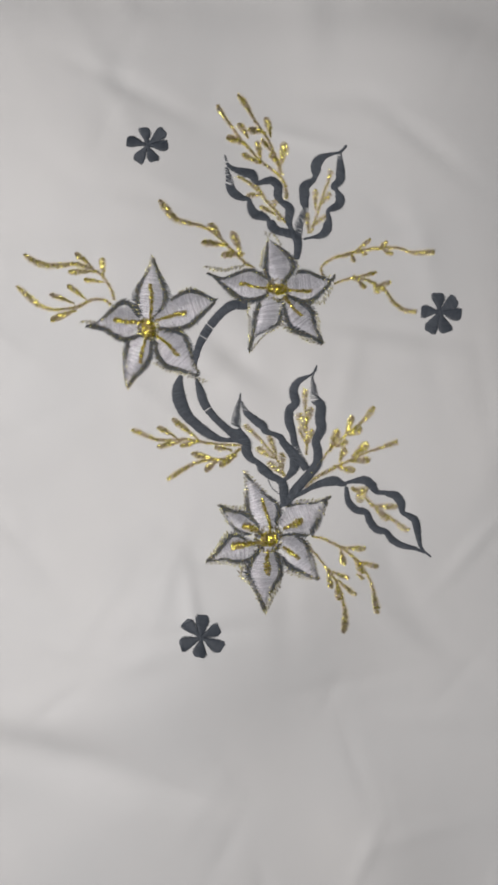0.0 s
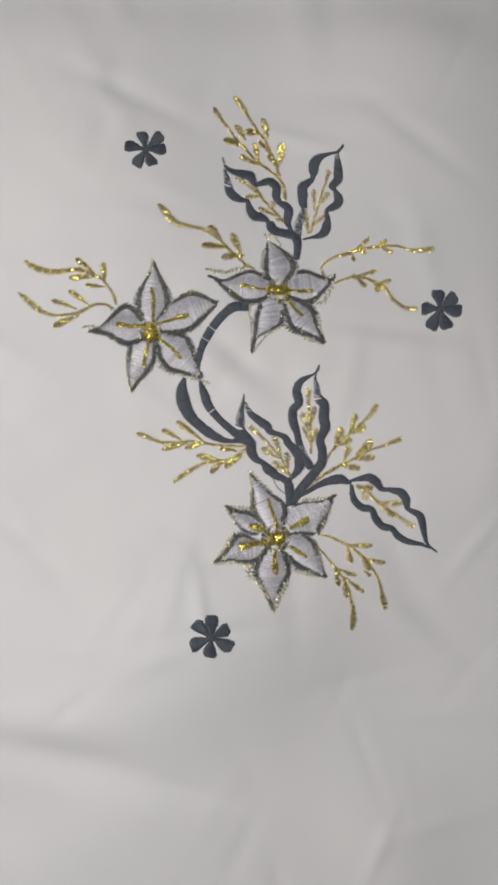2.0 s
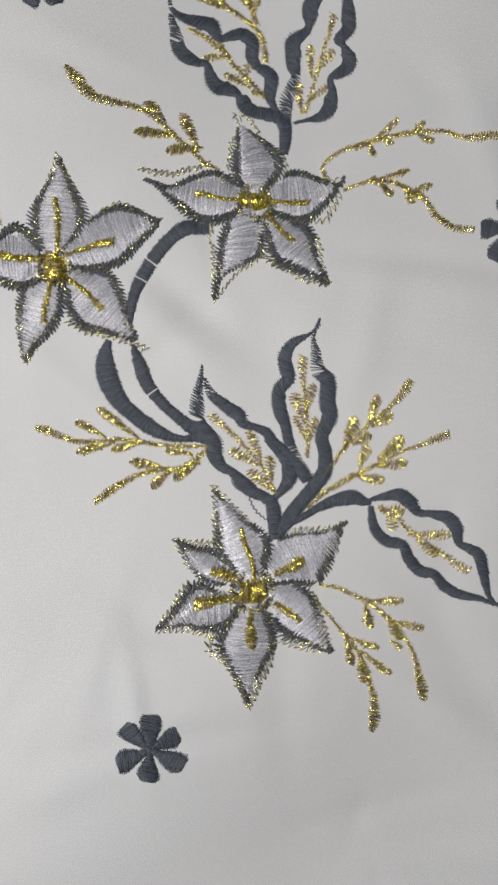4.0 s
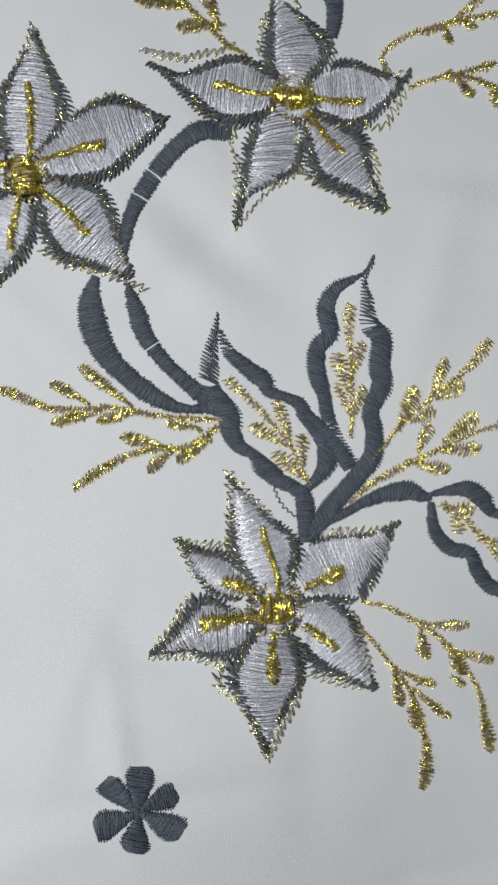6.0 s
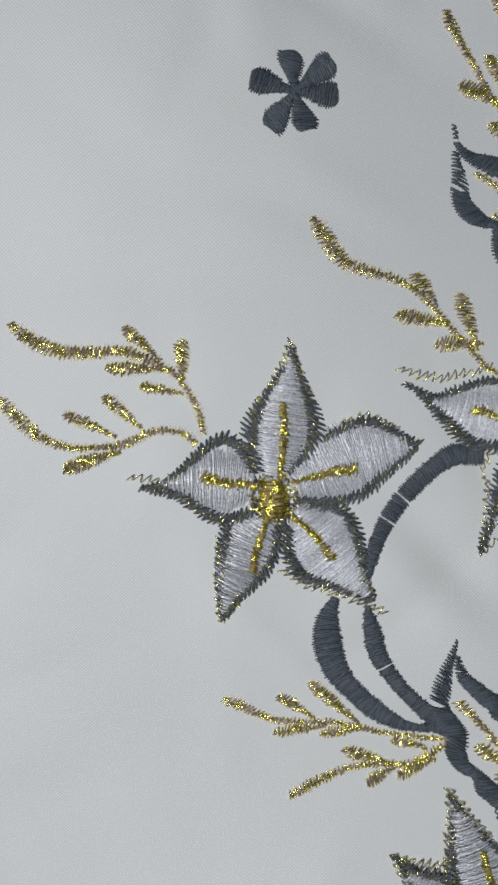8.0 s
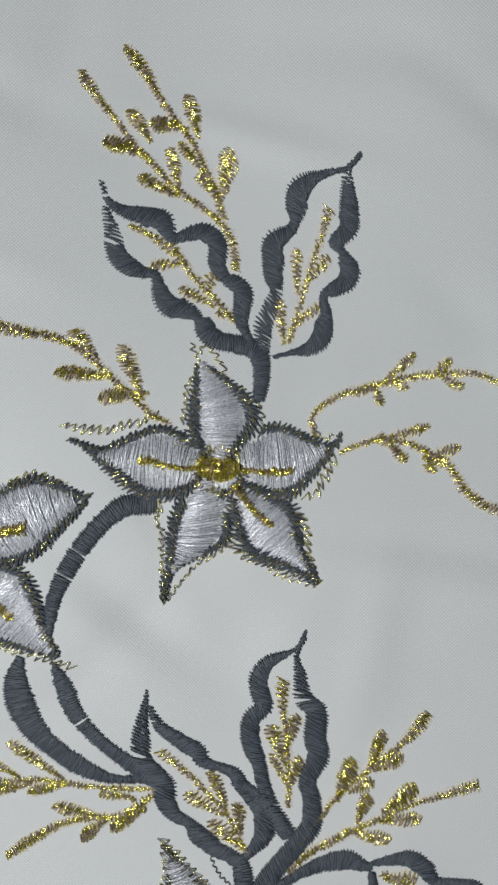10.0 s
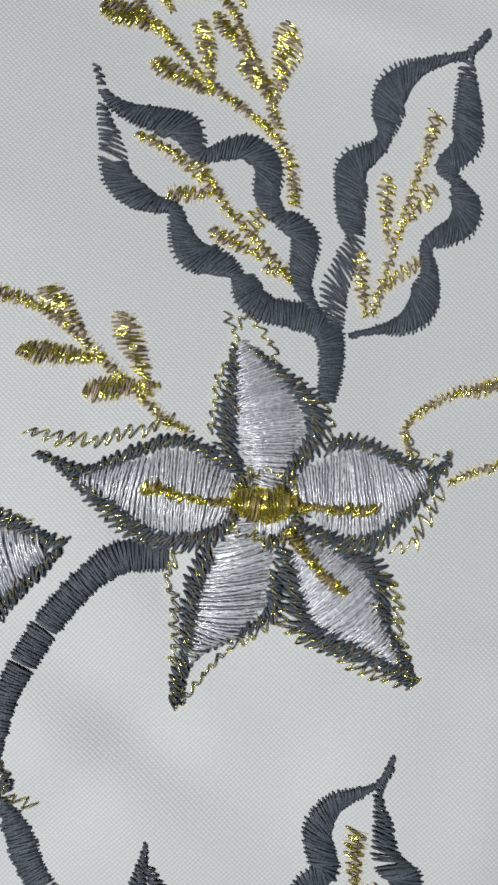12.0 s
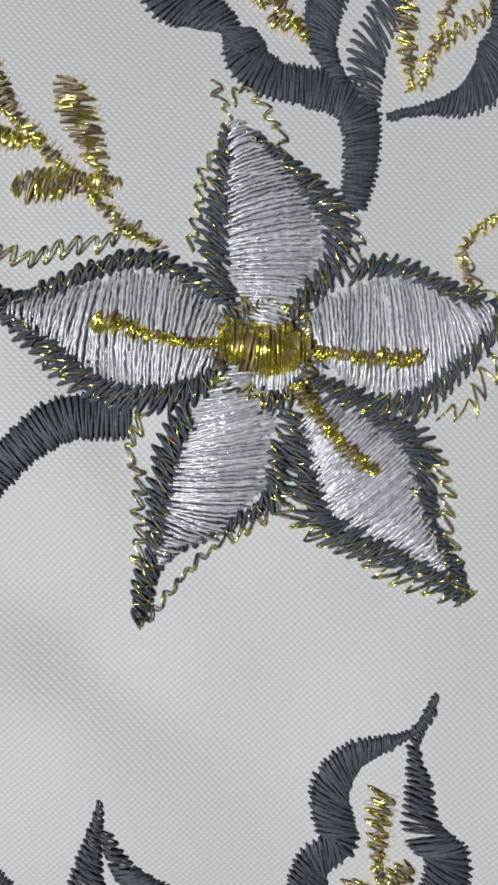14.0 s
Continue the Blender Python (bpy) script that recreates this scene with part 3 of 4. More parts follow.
petal(flower, [(-44.8, -15.0, 5.2), (-39.7, -12.5, 11.4), (-34.7, -9.6, 14.0), (-29.6, -7.7, 9.8), (-25.0, -6.3, 3.7)],
      [[(-39.6, -6.5, 2.1), (-35.1, -3.9, 2.1), (-31.6, -2.6, 2.1), (-27.8, -3.9, 2.1), (-25.0, -5.6, 2.1), (-22.5, -6.1, 1.9)], [(-44.6, -17.0, 1.5), (-38.3, -17.4, 2.1), (-32.2, -15.7, 2.6), (-28.3, -11.7, 2.6), (-24.3, -8.3, 1.6), (-22.8, -6.5, 1.0)]],
      [(-44.8, -14.5, 1.2), (-40.7, -13.1, 1.7), (-36.7, -11.8, 2.5), (-33.4, -11.1, 3.1)], [[(-37.2, -3.6, 1.2), (-32.1, -1.8, 1.2), (-26.7, -3.8, 1.2)]])
petal(flower, [(-43.4, -19.0, 4.1), (-40.0, -23.0, 10.9), (-36.4, -27.0, 11.4), (-32.4, -31.0, 6.2), (-29.7, -33.8, 2.6)],
      [[(-42.4, -18.4, 1.9), (-36.1, -18.5, 2.3), (-33.1, -21.5, 2.9), (-31.6, -26.7, 2.9), (-30.7, -30.9, 2.5), (-28.7, -33.8, 1.5)], [(-44.8, -22.2, 2.9), (-44.1, -27.5, 3.1), (-41.4, -31.1, 2.5), (-36.0, -32.5, 2.3), (-31.7, -33.6, 2.1), (-28.3, -34.8, 1.6)]],
      [(-44.4, -20.1, 1.4), (-39.9, -23.5, 1.9), (-36.2, -27.7, 2.3)], [[(-45.2, -30.2, 1.2), (-41.3, -32.4, 1.5), (-34.8, -33.8, 1.5), (-29.3, -35.7, 1.5), (-25.8, -37.0, 1.3)], [(-31.1, -28.7, 1.2), (-29.1, -32.9, 1.5)]])
petal(flower, [(-49.0, -21.5, 4.6), (-51.1, -25.8, 10.3), (-52.8, -31.1, 9.5), (-54.6, -35.3, 4.1), (-55.2, -38.6, 1.2)],
      [[(-55.4, -22.7, 2.6), (-55.6, -28.1, 3.5), (-55.5, -33.3, 2.9), (-55.3, -39.7, 1.2)], [(-46.3, -22.3, 2.1), (-47.0, -27.6, 2.9), (-49.3, -32.0, 2.9), (-52.7, -35.3, 2.5), (-54.7, -39.1, 1.0)]],
      [(-48.5, -20.9, 1.4), (-50.0, -26.8, 1.9), (-50.4, -31.0, 1.9)], [[(-56.7, -25.1, 1.2), (-56.5, -32.3, 1.4), (-55.5, -40.6, 1.0)], [(-47.8, -30.3, 1.2), (-51.7, -35.2, 1.4), (-55.0, -40.2, 1.0)]])
petal(flower, [(-51.5, -15.4, 6.2), (-55.9, -15.2, 11.5), (-60.2, -15.5, 10.4), (-64.2, -15.8, 4.6), (-67.4, -16.2, 1.2)],
      [[(-71.2, -17.3, 1.0), (-66.2, -15.9, 1.8), (-62.9, -12.6, 2.0), (-59.6, -8.8, 2.2), (-56.5, -7.6, 2.5), (-53.4, -9.9, 2.5), (-51.9, -13.4, 2.1)], [(-69.7, -17.5, 1.0), (-64.1, -17.8, 2.9), (-59.9, -20.6, 2.9), (-55.7, -21.9, 2.6), (-51.2, -20.1, 2.1), (-48.5, -18.8, 1.5)]],
      [(-60.5, -14.5, 2.9), (-56.1, -15.2, 2.5), (-50.5, -15.4, 1.9)], [[(-73.4, -15.4, 1.0), (-70.8, -15.5, 1.2), (-67.2, -15.7, 1.2), (-64.3, -14.8, 1.2), (-62.0, -10.5, 1.4)], [(-63.1, -18.8, 1.2), (-58.7, -22.3, 1.2)]])
centre_ring(flower, [(-47.5, -17.5)], 4.0)
flower_centre(flower, [(-48.2, -14.4, 4.1), (-47.8, -16.7, 5.8), (-47.4, -18.8, 5.8), (-47.1, -20.8, 4.1)])

# ---- flower at the foot ----
flower = thing("embroidered_flower", "silver-grey six-petalled flower with gold spots and centre, slate borders", "embroidery", "embroidered flowers")
petal(flower, [(-8.3, -74.6, 2.2), (-6.3, -79.5, 8.0), (-3.7, -85.0, 11.9), (-2.0, -89.8, 8.7), (-0.9, -93.0, 5.0), (-0.7, -94.3, 3.7)],
      [[(-9.0, -77.4, 1.1), (-8.7, -81.8, 2.6), (-8.4, -86.1, 3.7), (-6.2, -89.9, 3.1)], [(-9.8, -71.9, 1.1), (-6.4, -76.2, 1.5), (-2.1, -80.0, 1.8), (2.1, -82.7, 2.2), (3.4, -86.0, 3.1), (1.8, -90.3, 3.0)]],
      [(-3.4, -81.2, 1.5), (-2.3, -85.0, 2.0), (-0.4, -90.3, 1.5), (-0.3, -93.5, 1.3)], [[(-10.5, -70.8, 1.1), (-9.7, -76.3, 1.3), (-9.8, -81.8, 1.5), (-10.0, -86.2, 1.3)], [(-10.4, -70.5, 1.1), (-6.6, -74.6, 1.3), (-2.2, -78.9, 1.3)]])
petal(flower, [(-16.9, -86.7, 2.2), (-14.1, -88.9, 5.7), (-10.7, -91.3, 5.9), (-7.2, -93.0, 3.3)],
      [[(-19.5, -84.1, 1.1), (-15.3, -86.2, 2.0), (-10.8, -86.7, 2.2), (-6.9, -88.8, 2.2), (-4.2, -92.0, 1.6)], [(-18.4, -85.0, 1.1), (-16.3, -88.4, 1.6), (-14.0, -91.8, 2.0), (-11.2, -93.7, 2.2), (-7.4, -94.6, 1.6)]],
      [(-10.7, -91.3, 2.6), (-8.0, -92.0, 3.5), (-5.0, -93.2, 2.2)], [[(-20.0, -83.6, 1.1), (-16.4, -84.6, 1.8), (-12.5, -84.9, 1.8), (-9.2, -84.5, 1.3)], [(-19.8, -84.2, 1.1), (-18.0, -87.4, 1.3), (-16.0, -91.1, 1.3)]])
petal(flower, [(-6.2, -99.8, 5.4), (-10.5, -99.9, 9.7), (-14.8, -100.5, 8.6), (-18.0, -102.1, 4.3), (-21.7, -104.1, 1.3)],
      [[(-23.9, -104.9, 1.1), (-20.1, -102.2, 2.6), (-17.0, -97.9, 2.6), (-15.0, -95.0, 2.6), (-11.7, -95.2, 2.2), (-8.2, -97.8, 2.2)], [(-22.3, -104.6, 1.3), (-16.9, -103.7, 1.5), (-12.5, -104.7, 2.1), (-7.2, -103.5, 2.7), (-4.0, -100.3, 2.7)]],
      [(-14.6, -99.1, 3.9), (-12.1, -98.7, 4.1), (-10.0, -98.3, 3.2), (-6.2, -97.8, 1.9), (-3.0, -97.2, 1.5)], [[(-24.4, -105.3, 0.9), (-20.7, -101.1, 1.5), (-18.7, -97.4, 1.5), (-16.1, -93.7, 1.3)], [(-23.3, -105.4, 0.9), (-16.8, -105.1, 1.3), (-11.4, -106.0, 1.5)]])
petal(flower, [(-0.6, -98.1, 2.6), (-0.8, -100.0, 3.9), (-1.6, -104.0, 9.6), (-2.2, -108.1, 14.0), (-2.3, -112.1, 10.8), (-2.0, -116.3, 4.4), (-1.9, -119.4, 1.6)],
      [[(-5.6, -103.5, 2.1), (-8.4, -107.6, 3.7), (-6.8, -111.3, 2.6), (-4.3, -115.2, 2.9), (-2.7, -119.3, 2.5), (-1.9, -122.0, 1.1)], [(2.4, -100.9, 3.0), (3.6, -105.1, 3.2), (3.6, -109.3, 2.7), (1.5, -112.5, 2.5), (-0.3, -116.3, 1.6)]],
      [(-0.8, -100.0, 1.3), (-1.2, -104.0, 2.4), (-1.0, -106.6, 3.8), (-1.1, -109.1, 2.3)], [[(-9.1, -105.1, 1.7), (-11.2, -107.6, 1.9), (-11.1, -109.9, 1.7), (-7.5, -111.9, 1.7), (-4.3, -117.2, 1.5), (-2.1, -123.1, 0.8)], [(4.5, -108.3, 1.3), (3.1, -113.4, 1.7), (0.5, -117.9, 1.7), (-1.8, -123.4, 1.1)]])
petal(flower, [(3.5, -96.7, 3.7), (7.9, -98.8, 9.1), (11.1, -102.1, 9.9), (14.4, -106.2, 6.5), (16.9, -109.6, 2.2)],
      [[(9.5, -94.7, 1.5), (13.3, -97.5, 2.7), (14.4, -101.9, 3.2), (15.5, -106.2, 2.7), (18.0, -110.7, 1.9)], [(4.6, -102.5, 1.9), (6.8, -106.0, 3.2), (11.2, -107.8, 2.7), (15.5, -109.4, 2.2), (18.3, -111.1, 1.5)]],
      [(4.6, -98.8, 1.7), (7.9, -100.9, 2.6), (10.9, -103.2, 1.7)], [[(5.8, -107.8, 1.5), (11.2, -109.6, 1.5), (16.6, -110.5, 1.5)], [(14.6, -97.1, 1.5), (15.7, -103.0, 1.7), (17.5, -107.8, 1.5)]])
petal(flower, [(4.6, -91.9, 4.4), (7.8, -89.4, 10.0), (12.2, -87.3, 13.3), (16.6, -85.6, 8.8), (19.9, -82.5, 3.1)],
      [[(5.8, -84.0, 1.1), (11.1, -82.8, 1.3), (16.6, -82.5, 1.3), (19.9, -81.4, 1.5), (22.9, -79.9, 0.9)], [(21.5, -81.4, 1.5), (18.6, -85.8, 3.5), (17.3, -90.1, 3.5), (15.2, -93.6, 3.0)], [(14.4, -94.7, 2.0), (8.9, -94.2, 1.3), (3.5, -94.8, 1.3)]],
      [(4.6, -92.4, 1.5), (7.8, -90.8, 2.4), (9.8, -89.9, 4.1), (12.2, -88.9, 3.3)], [[(8.9, -82.4, 1.8), (12.2, -81.8, 1.8), (16.6, -81.8, 1.8), (19.9, -80.9, 1.5), (22.9, -79.7, 0.9)], [(21.5, -81.9, 1.1), (19.9, -86.3, 1.5)]])
centre_ring(flower, [(-0.5, -96.1)], 4.6)
flower_centre(flower, [(-3.6, -96.2, 4.3), (-1.9, -96.3, 6.0), (0.2, -96.1, 6.3), (2.4, -95.8, 4.3)])

# ---- stems ----
stem_thing([(8.0, 11.2, 2.4), (8.4, 13.8, 3.0), (8.7, 16.8, 3.5), (8.0, 20.1, 3.9), (4.7, 21.6, 3.9), (1.1, 22.2, 3.7), (-1.4, 23.9, 4.3), (-2.2, 26.5, 3.1)], "short slate satin-stitched stem between flower and leaves", slant=-8)
stem_thing([(-10.4, -7.1, 4.4), (-15.8, -7.5, 4.2), (-19.9, -10.4, 3.7), (-23.8, -14.9, 3.7), (-26.6, -19.3, 3.7), (-28.4, -23.3, 3.1), (-29.6, -27.6, 2.6), (-30.1, -31.9, 1.6), (-30.3, -34.6, 0.8)], "curved slate satin-stitched stem forming a ring", (0.47, 0.6), rough=0.1)
stem_thing([(-35.1, -34.8, 1.5), (-36.2, -39.0, 4.5), (-35.8, -43.1, 5.9), (-33.9, -48.3, 5.2), (-30.1, -52.5, 4.2), (-26.0, -55.7, 4.2), (-21.1, -58.3, 2.8), (-16.7, -59.0, 1.7), (-12.9, -58.7, 2.2)], "thick slate satin-stitched stem, with a loose loop", rough=0.1)
stem_thing([(-29.3, -35.9, 0.9), (-27.9, -40.2, 3.5), (-26.3, -45.0, 3.9), (-23.2, -49.3, 3.1), (-19.4, -53.0, 3.1), (-15.6, -56.1, 3.5), (-12.3, -58.7, 4.2)], "slender slate satin-stitched stem beside the thicker one", (0.42,), rough=0.12)
stem_thing([(3.8, -73.3, 2.7), (4.8, -76.6, 4.0), (5.0, -80.5, 3.7), (5.1, -84.0, 3.3)], "short slate satin-stitched stem above the lower flower")
stem_thing([(5.4, -83.5, 0.9), (8.9, -80.4, 1.3), (12.2, -78.4, 1.8), (15.4, -76.5, 2.2), (19.8, -74.6, 3.3), (24.2, -73.8, 4.2), (26.9, -74.9, 2.6), (28.8, -75.2, 0.9)], "slate satin-stitched stem that leads to a leaf", slant=15)
stem_thing([(4.7, -59.6, 2.2), (7.3, -61.7, 2.4), (9.5, -64.5, 2.9), (11.8, -67.4, 3.3), (13.2, -69.9, 2.9)], "short slate satin-stitched link between two leaves")
for pts, name_label in (([(-1.5, -73.1, 0.6), (-0.5, -75.6, 0.7), (1.1, -77.8, 0.7), (4.1, -79.9, 0.7)], "loose slate thread running between stitches"), ([(-36.3, -44.7, 0.4), (-37.4, -45.8, 0.4), (-36.8, -47.1, 0.4), (-35.6, -47.3, 0.4)], "small loose slate thread loop beside the stem")):
    ob = zigzag("loose_thread", pts, SLATE, None, pitch=1.1, r=0.13, rough=0.08)
    tagged(ob, name_label, "thread", "loose threads")

# ---- leaves ----
leaf([[(-20.3, 51.1, 0.8), (-19.0, 47.6, 1.5), (-16.0, 45.9, 2.5), (-12.5, 45.3, 3.7), (-9.7, 44.3, 4.7), (-8.6, 42.2, 2.9), (-7.6, 41.1, 1.8), (-5.2, 41.9, 2.5), (-1.8, 42.4, 3.7), (0.6, 40.1, 4.1), (0.4, 36.5, 3.5), (1.9, 34.0, 2.5), (4.0, 33.0, 3.3), (5.3, 30.8, 4.1), (4.7, 26.7, 3.1), (5.6, 23.9, 1.8), (7.1, 21.5, 1.2)],
      [(-19.7, 46.5, 1.0), (-18.4, 42.2, 3.0), (-17.6, 38.2, 4.1), (-15.7, 35.9, 3.9), (-13.3, 34.8, 2.4), (-10.8, 34.6, 1.8), (-10.0, 32.1, 2.9), (-8.5, 29.1, 4.6), (-5.6, 27.9, 3.9), (-3.0, 26.5, 2.0), (-2.1, 23.7, 2.6)]],
     ([(-15.3, 43.4, 1.2), (-12.5, 42.0, 1.4), (-9.4, 40.2, 1.6), (-6.3, 37.3, 1.6), (-2.6, 32.8, 1.4), (1.0, 28.9, 1.4), (4.1, 25.7, 1.2)], [(-11.1, 36.1, -6.3, 36.6, 2.0), (-7.9, 39.8, -5.8, 37.3, 1.8), (-0.6, 34.4, -1.1, 31.9, 2.5), (-5.7, 31.7, -1.0, 29.3, 2.0), (0.5, 27.3, 3.1, 26.4, 1.2)]),
     "slate scalloped leaf outline with a gold sprig inside, above the flower", ((0.0, 0.06), (0.0, 0.22)))
leaf([[(26.4, 55.2, 1.0), (24.5, 53.1, 1.0), (21.2, 52.3, 1.2), (18.4, 51.5, 2.5), (15.8, 49.6, 4.9), (14.9, 47.0, 4.3), (14.8, 44.3, 2.3), (14.1, 42.5, 2.3), (11.1, 40.3, 4.6), (10.7, 37.2, 4.3), (10.7, 34.2, 3.7), (11.3, 31.4, 2.5), (10.4, 28.3, 3.5), (8.9, 25.0, 3.7), (8.8, 21.9, 2.9), (9.3, 19.7, 1.4)],
      [(26.4, 55.2, 0.8), (24.3, 52.6, 1.4), (24.4, 49.0, 2.8), (24.6, 45.1, 3.9), (24.2, 42.2, 3.9), (22.1, 40.1, 2.9), (23.4, 38.3, 1.6), (24.7, 35.5, 3.9), (23.9, 32.9, 4.1), (21.4, 31.6, 2.7), (19.9, 30.3, 1.6), (20.5, 27.0, 2.4), (19.7, 23.4, 4.3), (17.6, 21.1, 3.1), (14.4, 20.2, 1.2), (10.6, 19.3, 0.8)]],
     ([(21.0, 46.2, 2.8), (20.4, 44.2, 2.0), (19.7, 41.3, 1.2), (18.5, 38.3, 1.2), (17.1, 33.8, 1.2), (15.5, 28.2, 1.2), (13.4, 21.8, 1.4)], [(20.5, 37.1, 17.9, 33.8, 2.2), (15.0, 38.3, 15.2, 32.2, 2.0), (11.8, 29.1, 12.5, 23.0, 2.0), (18.7, 28.4, 14.8, 25.1, 1.8)]),
     "narrow slate scalloped leaf outline with a gold sprig inside", ((0.72, 1.0), (0.0, 0.12)))
leaf([[(-12.4, -41.1, 0.6), (-12.8, -43.9, 1.3), (-13.4, -47.1, 2.6), (-13.8, -51.3, 3.9), (-13.8, -54.5, 4.2), (-12.5, -57.1, 5.0), (-10.1, -60.3, 4.9), (-9.8, -63.0, 4.4), (-8.3, -65.8, 3.1), (-5.1, -67.6, 2.4), (-2.9, -70.1, 4.4), (-0.5, -72.3, 3.3), (2.2, -73.4, 3.1), (4.4, -75.2, 3.1)],
      [(-12.0, -44.1, 1.1), (-10.2, -48.1, 2.6), (-6.9, -50.9, 3.3), (-3.6, -53.4, 3.9), (-2.7, -55.3, 2.6), (0.3, -56.3, 2.0), (3.1, -57.4, 2.6), (4.5, -59.8, 3.3), (5.9, -62.3, 2.2), (8.5, -64.5, 3.7), (9.0, -66.7, 5.1), (7.9, -70.5, 3.3), (5.1, -73.7, 1.5)]],
     ([(-10.7, -53.1, 2.2), (-8.5, -54.9, 2.0), (-5.7, -57.5, 1.5), (-2.4, -60.8, 1.3), (2.1, -66.2, 0.9), (5.3, -72.5, 1.1)], [(-5.1, -62.1, 0.1, -65.1, 2.7), (-0.8, -57.7, 1.5, -64.2, 2.4), (4.0, -64.0, 4.3, -68.4, 2.6), (-0.6, -67.5, 4.6, -71.9, 2.9)]),
     "slate scalloped leaf outline pointing upward, gold sprig inside", ((0.0, 0.32), (0.0, 0.1)))
leaf([[(16.4, -30.2, 0.6), (14.6, -33.3, 0.6), (12.3, -34.6, 1.5), (9.7, -36.1, 2.6), (7.9, -39.2, 3.8), (8.2, -42.5, 3.8), (8.8, -44.6, 3.3), (6.7, -46.7, 3.7), (6.2, -49.9, 3.8), (6.8, -53.1, 3.7), (8.0, -56.3, 2.9), (8.6, -59.6, 2.9), (10.0, -63.0, 2.6), (11.7, -66.1, 3.1), (13.4, -69.1, 3.1)],
      [(16.1, -31.2, 0.9), (14.7, -34.6, 1.1), (15.4, -38.3, 2.4), (16.1, -42.4, 3.8), (18.3, -45.5, 4.3), (18.1, -49.8, 4.4), (18.6, -54.1, 4.4), (16.8, -58.4, 3.7), (17.6, -62.7, 3.7), (17.5, -67.1, 4.2), (14.9, -71.0, 4.0), (11.7, -74.9, 4.0), (8.9, -78.2, 4.0), (6.1, -82.4, 3.1)]],
     ([(12.2, -39.1, 2.4), (12.1, -42.4, 2.2), (12.3, -45.6, 1.3), (12.7, -48.8, 1.1), (13.2, -55.2, 1.3), (13.3, -59.5, 1.3), (13.3, -64.1, 0.9)], [(10.3, -48.8, 12.2, -54.3, 3.3), (14.6, -46.6, 13.0, -52.0, 2.4), (15.2, -54.9, 13.6, -59.5, 2.4), (10.4, -54.3, 12.9, -59.5, 1.5)]),
     "tall slate scalloped leaf outline with a gold sprig inside", ((0.8, 1.0), (0.0, 0.22)))
leaf([[(28.3, -74.5, 1.0), (31.8, -73.6, 2.0), (35.7, -73.2, 3.5), (38.3, -75.2, 3.9), (40.1, -77.6, 2.2), (43.6, -78.0, 2.0), (47.5, -78.9, 3.6), (49.5, -81.6, 3.6), (50.2, -85.2, 2.0), (52.8, -86.5, 2.4), (55.0, -88.2, 3.3), (56.0, -92.4, 2.8), (56.8, -96.3, 1.8), (58.1, -99.3, 1.2), (61.5, -102.1, 0.6)],
      [(28.7, -75.9, 1.4), (29.6, -81.4, 2.8), (32.5, -84.6, 3.2), (36.4, -85.6, 2.8), (37.9, -88.9, 3.2), (40.7, -92.1, 3.2), (44.2, -93.0, 2.6), (46.6, -95.8, 3.0), (50.2, -97.9, 2.6), (55.0, -98.9, 1.6), (58.9, -100.5, 0.8)]],
     ([(30.4, -76.1, 1.6), (34.1, -77.9, 1.6), (37.6, -81.5, 1.4), (42.0, -85.1, 1.6), (47.5, -88.7, 1.8), (50.3, -91.0, 2.6), (52.7, -92.2, 2.4)], [(36.3, -77.1, 31.8, -77.1, 3.0), (34.1, -81.4, 33.3, -78.5, 2.8), (47.2, -83.2, 39.6, -83.1, 2.4), (44.5, -87.9, 40.7, -85.0, 2.6)]),
     "slate scalloped leaf outline pointing outward and down, gold sprig inside")

# ---- gold sprays ----
spray([(-23.6, 70.6, 1.4), (-22.3, 68.2, 2.4), (-20.8, 65.9, 1.6), (-16.8, 61.0, 1.2), (-13.6, 56.9, 1.4), (-10.7, 54.1, 1.4), (-7.1, 50.3, 1.4), (-2.5, 47.0, 1.2), (1.2, 44.1, 1.4), (3.3, 40.6, 1.6), (3.9, 35.1, 1.6)], [(-14.7, 63.5, -12.0, 59.4, 2.6), (-18.9, 58.4, -13.3, 56.4, 2.8), (-12.9, 52.0, -7.6, 49.3, 2.4), (-7.7, 56.7, -6.6, 50.6, 2.3)],
      label="gold metallic spray with buds at the top of the design")
spray([(-15.8, 75.1, 0.8), (-13.8, 72.8, 2.8), (-11.8, 69.9, 2.2), (-9.9, 66.6, 1.4), (-6.9, 62.3, 1.2), (-3.7, 58.2, 1.2), (-1.6, 54.0, 1.2), (0.3, 49.1, 1.4), (1.9, 44.6, 1.4)], [(-10.8, 61.8, -5.8, 60.9, 2.6), (-4.4, 65.9, -3.0, 60.4, 2.6), (-5.8, 57.9, -2.6, 53.9, 1.8), (2.9, 56.1, 1.5, 49.6, 3.5), (-2.1, 52.5, 0.6, 48.6, 2.7)],
      label="gold metallic spray with plump buds beside its twin")
spray([(-44.7, 31.8, 0.8), (-42.9, 29.8, 3.3), (-40.9, 27.0, 3.5), (-37.8, 24.4, 2.6), (-32.6, 23.5, 2.0), (-27.8, 22.5, 1.6), (-25.0, 21.0, 1.2), (-21.8, 18.8, 1.4), (-17.8, 14.9, 1.4), (-14.7, 12.0, 1.2), (-11.2, 8.7, 1.2), (-8.1, 7.1, 1.0)], [(-25.1, 23.6, -21.9, 19.8, 3.0), (-27.4, 16.5, -20.3, 15.8, 2.6), (-16.4, 20.4, -13.6, 13.2, 3.0), (-19.9, 12.0, -13.5, 12.6, 2.8)],
      label="long gold spray with club-shaped tip reaching outward")
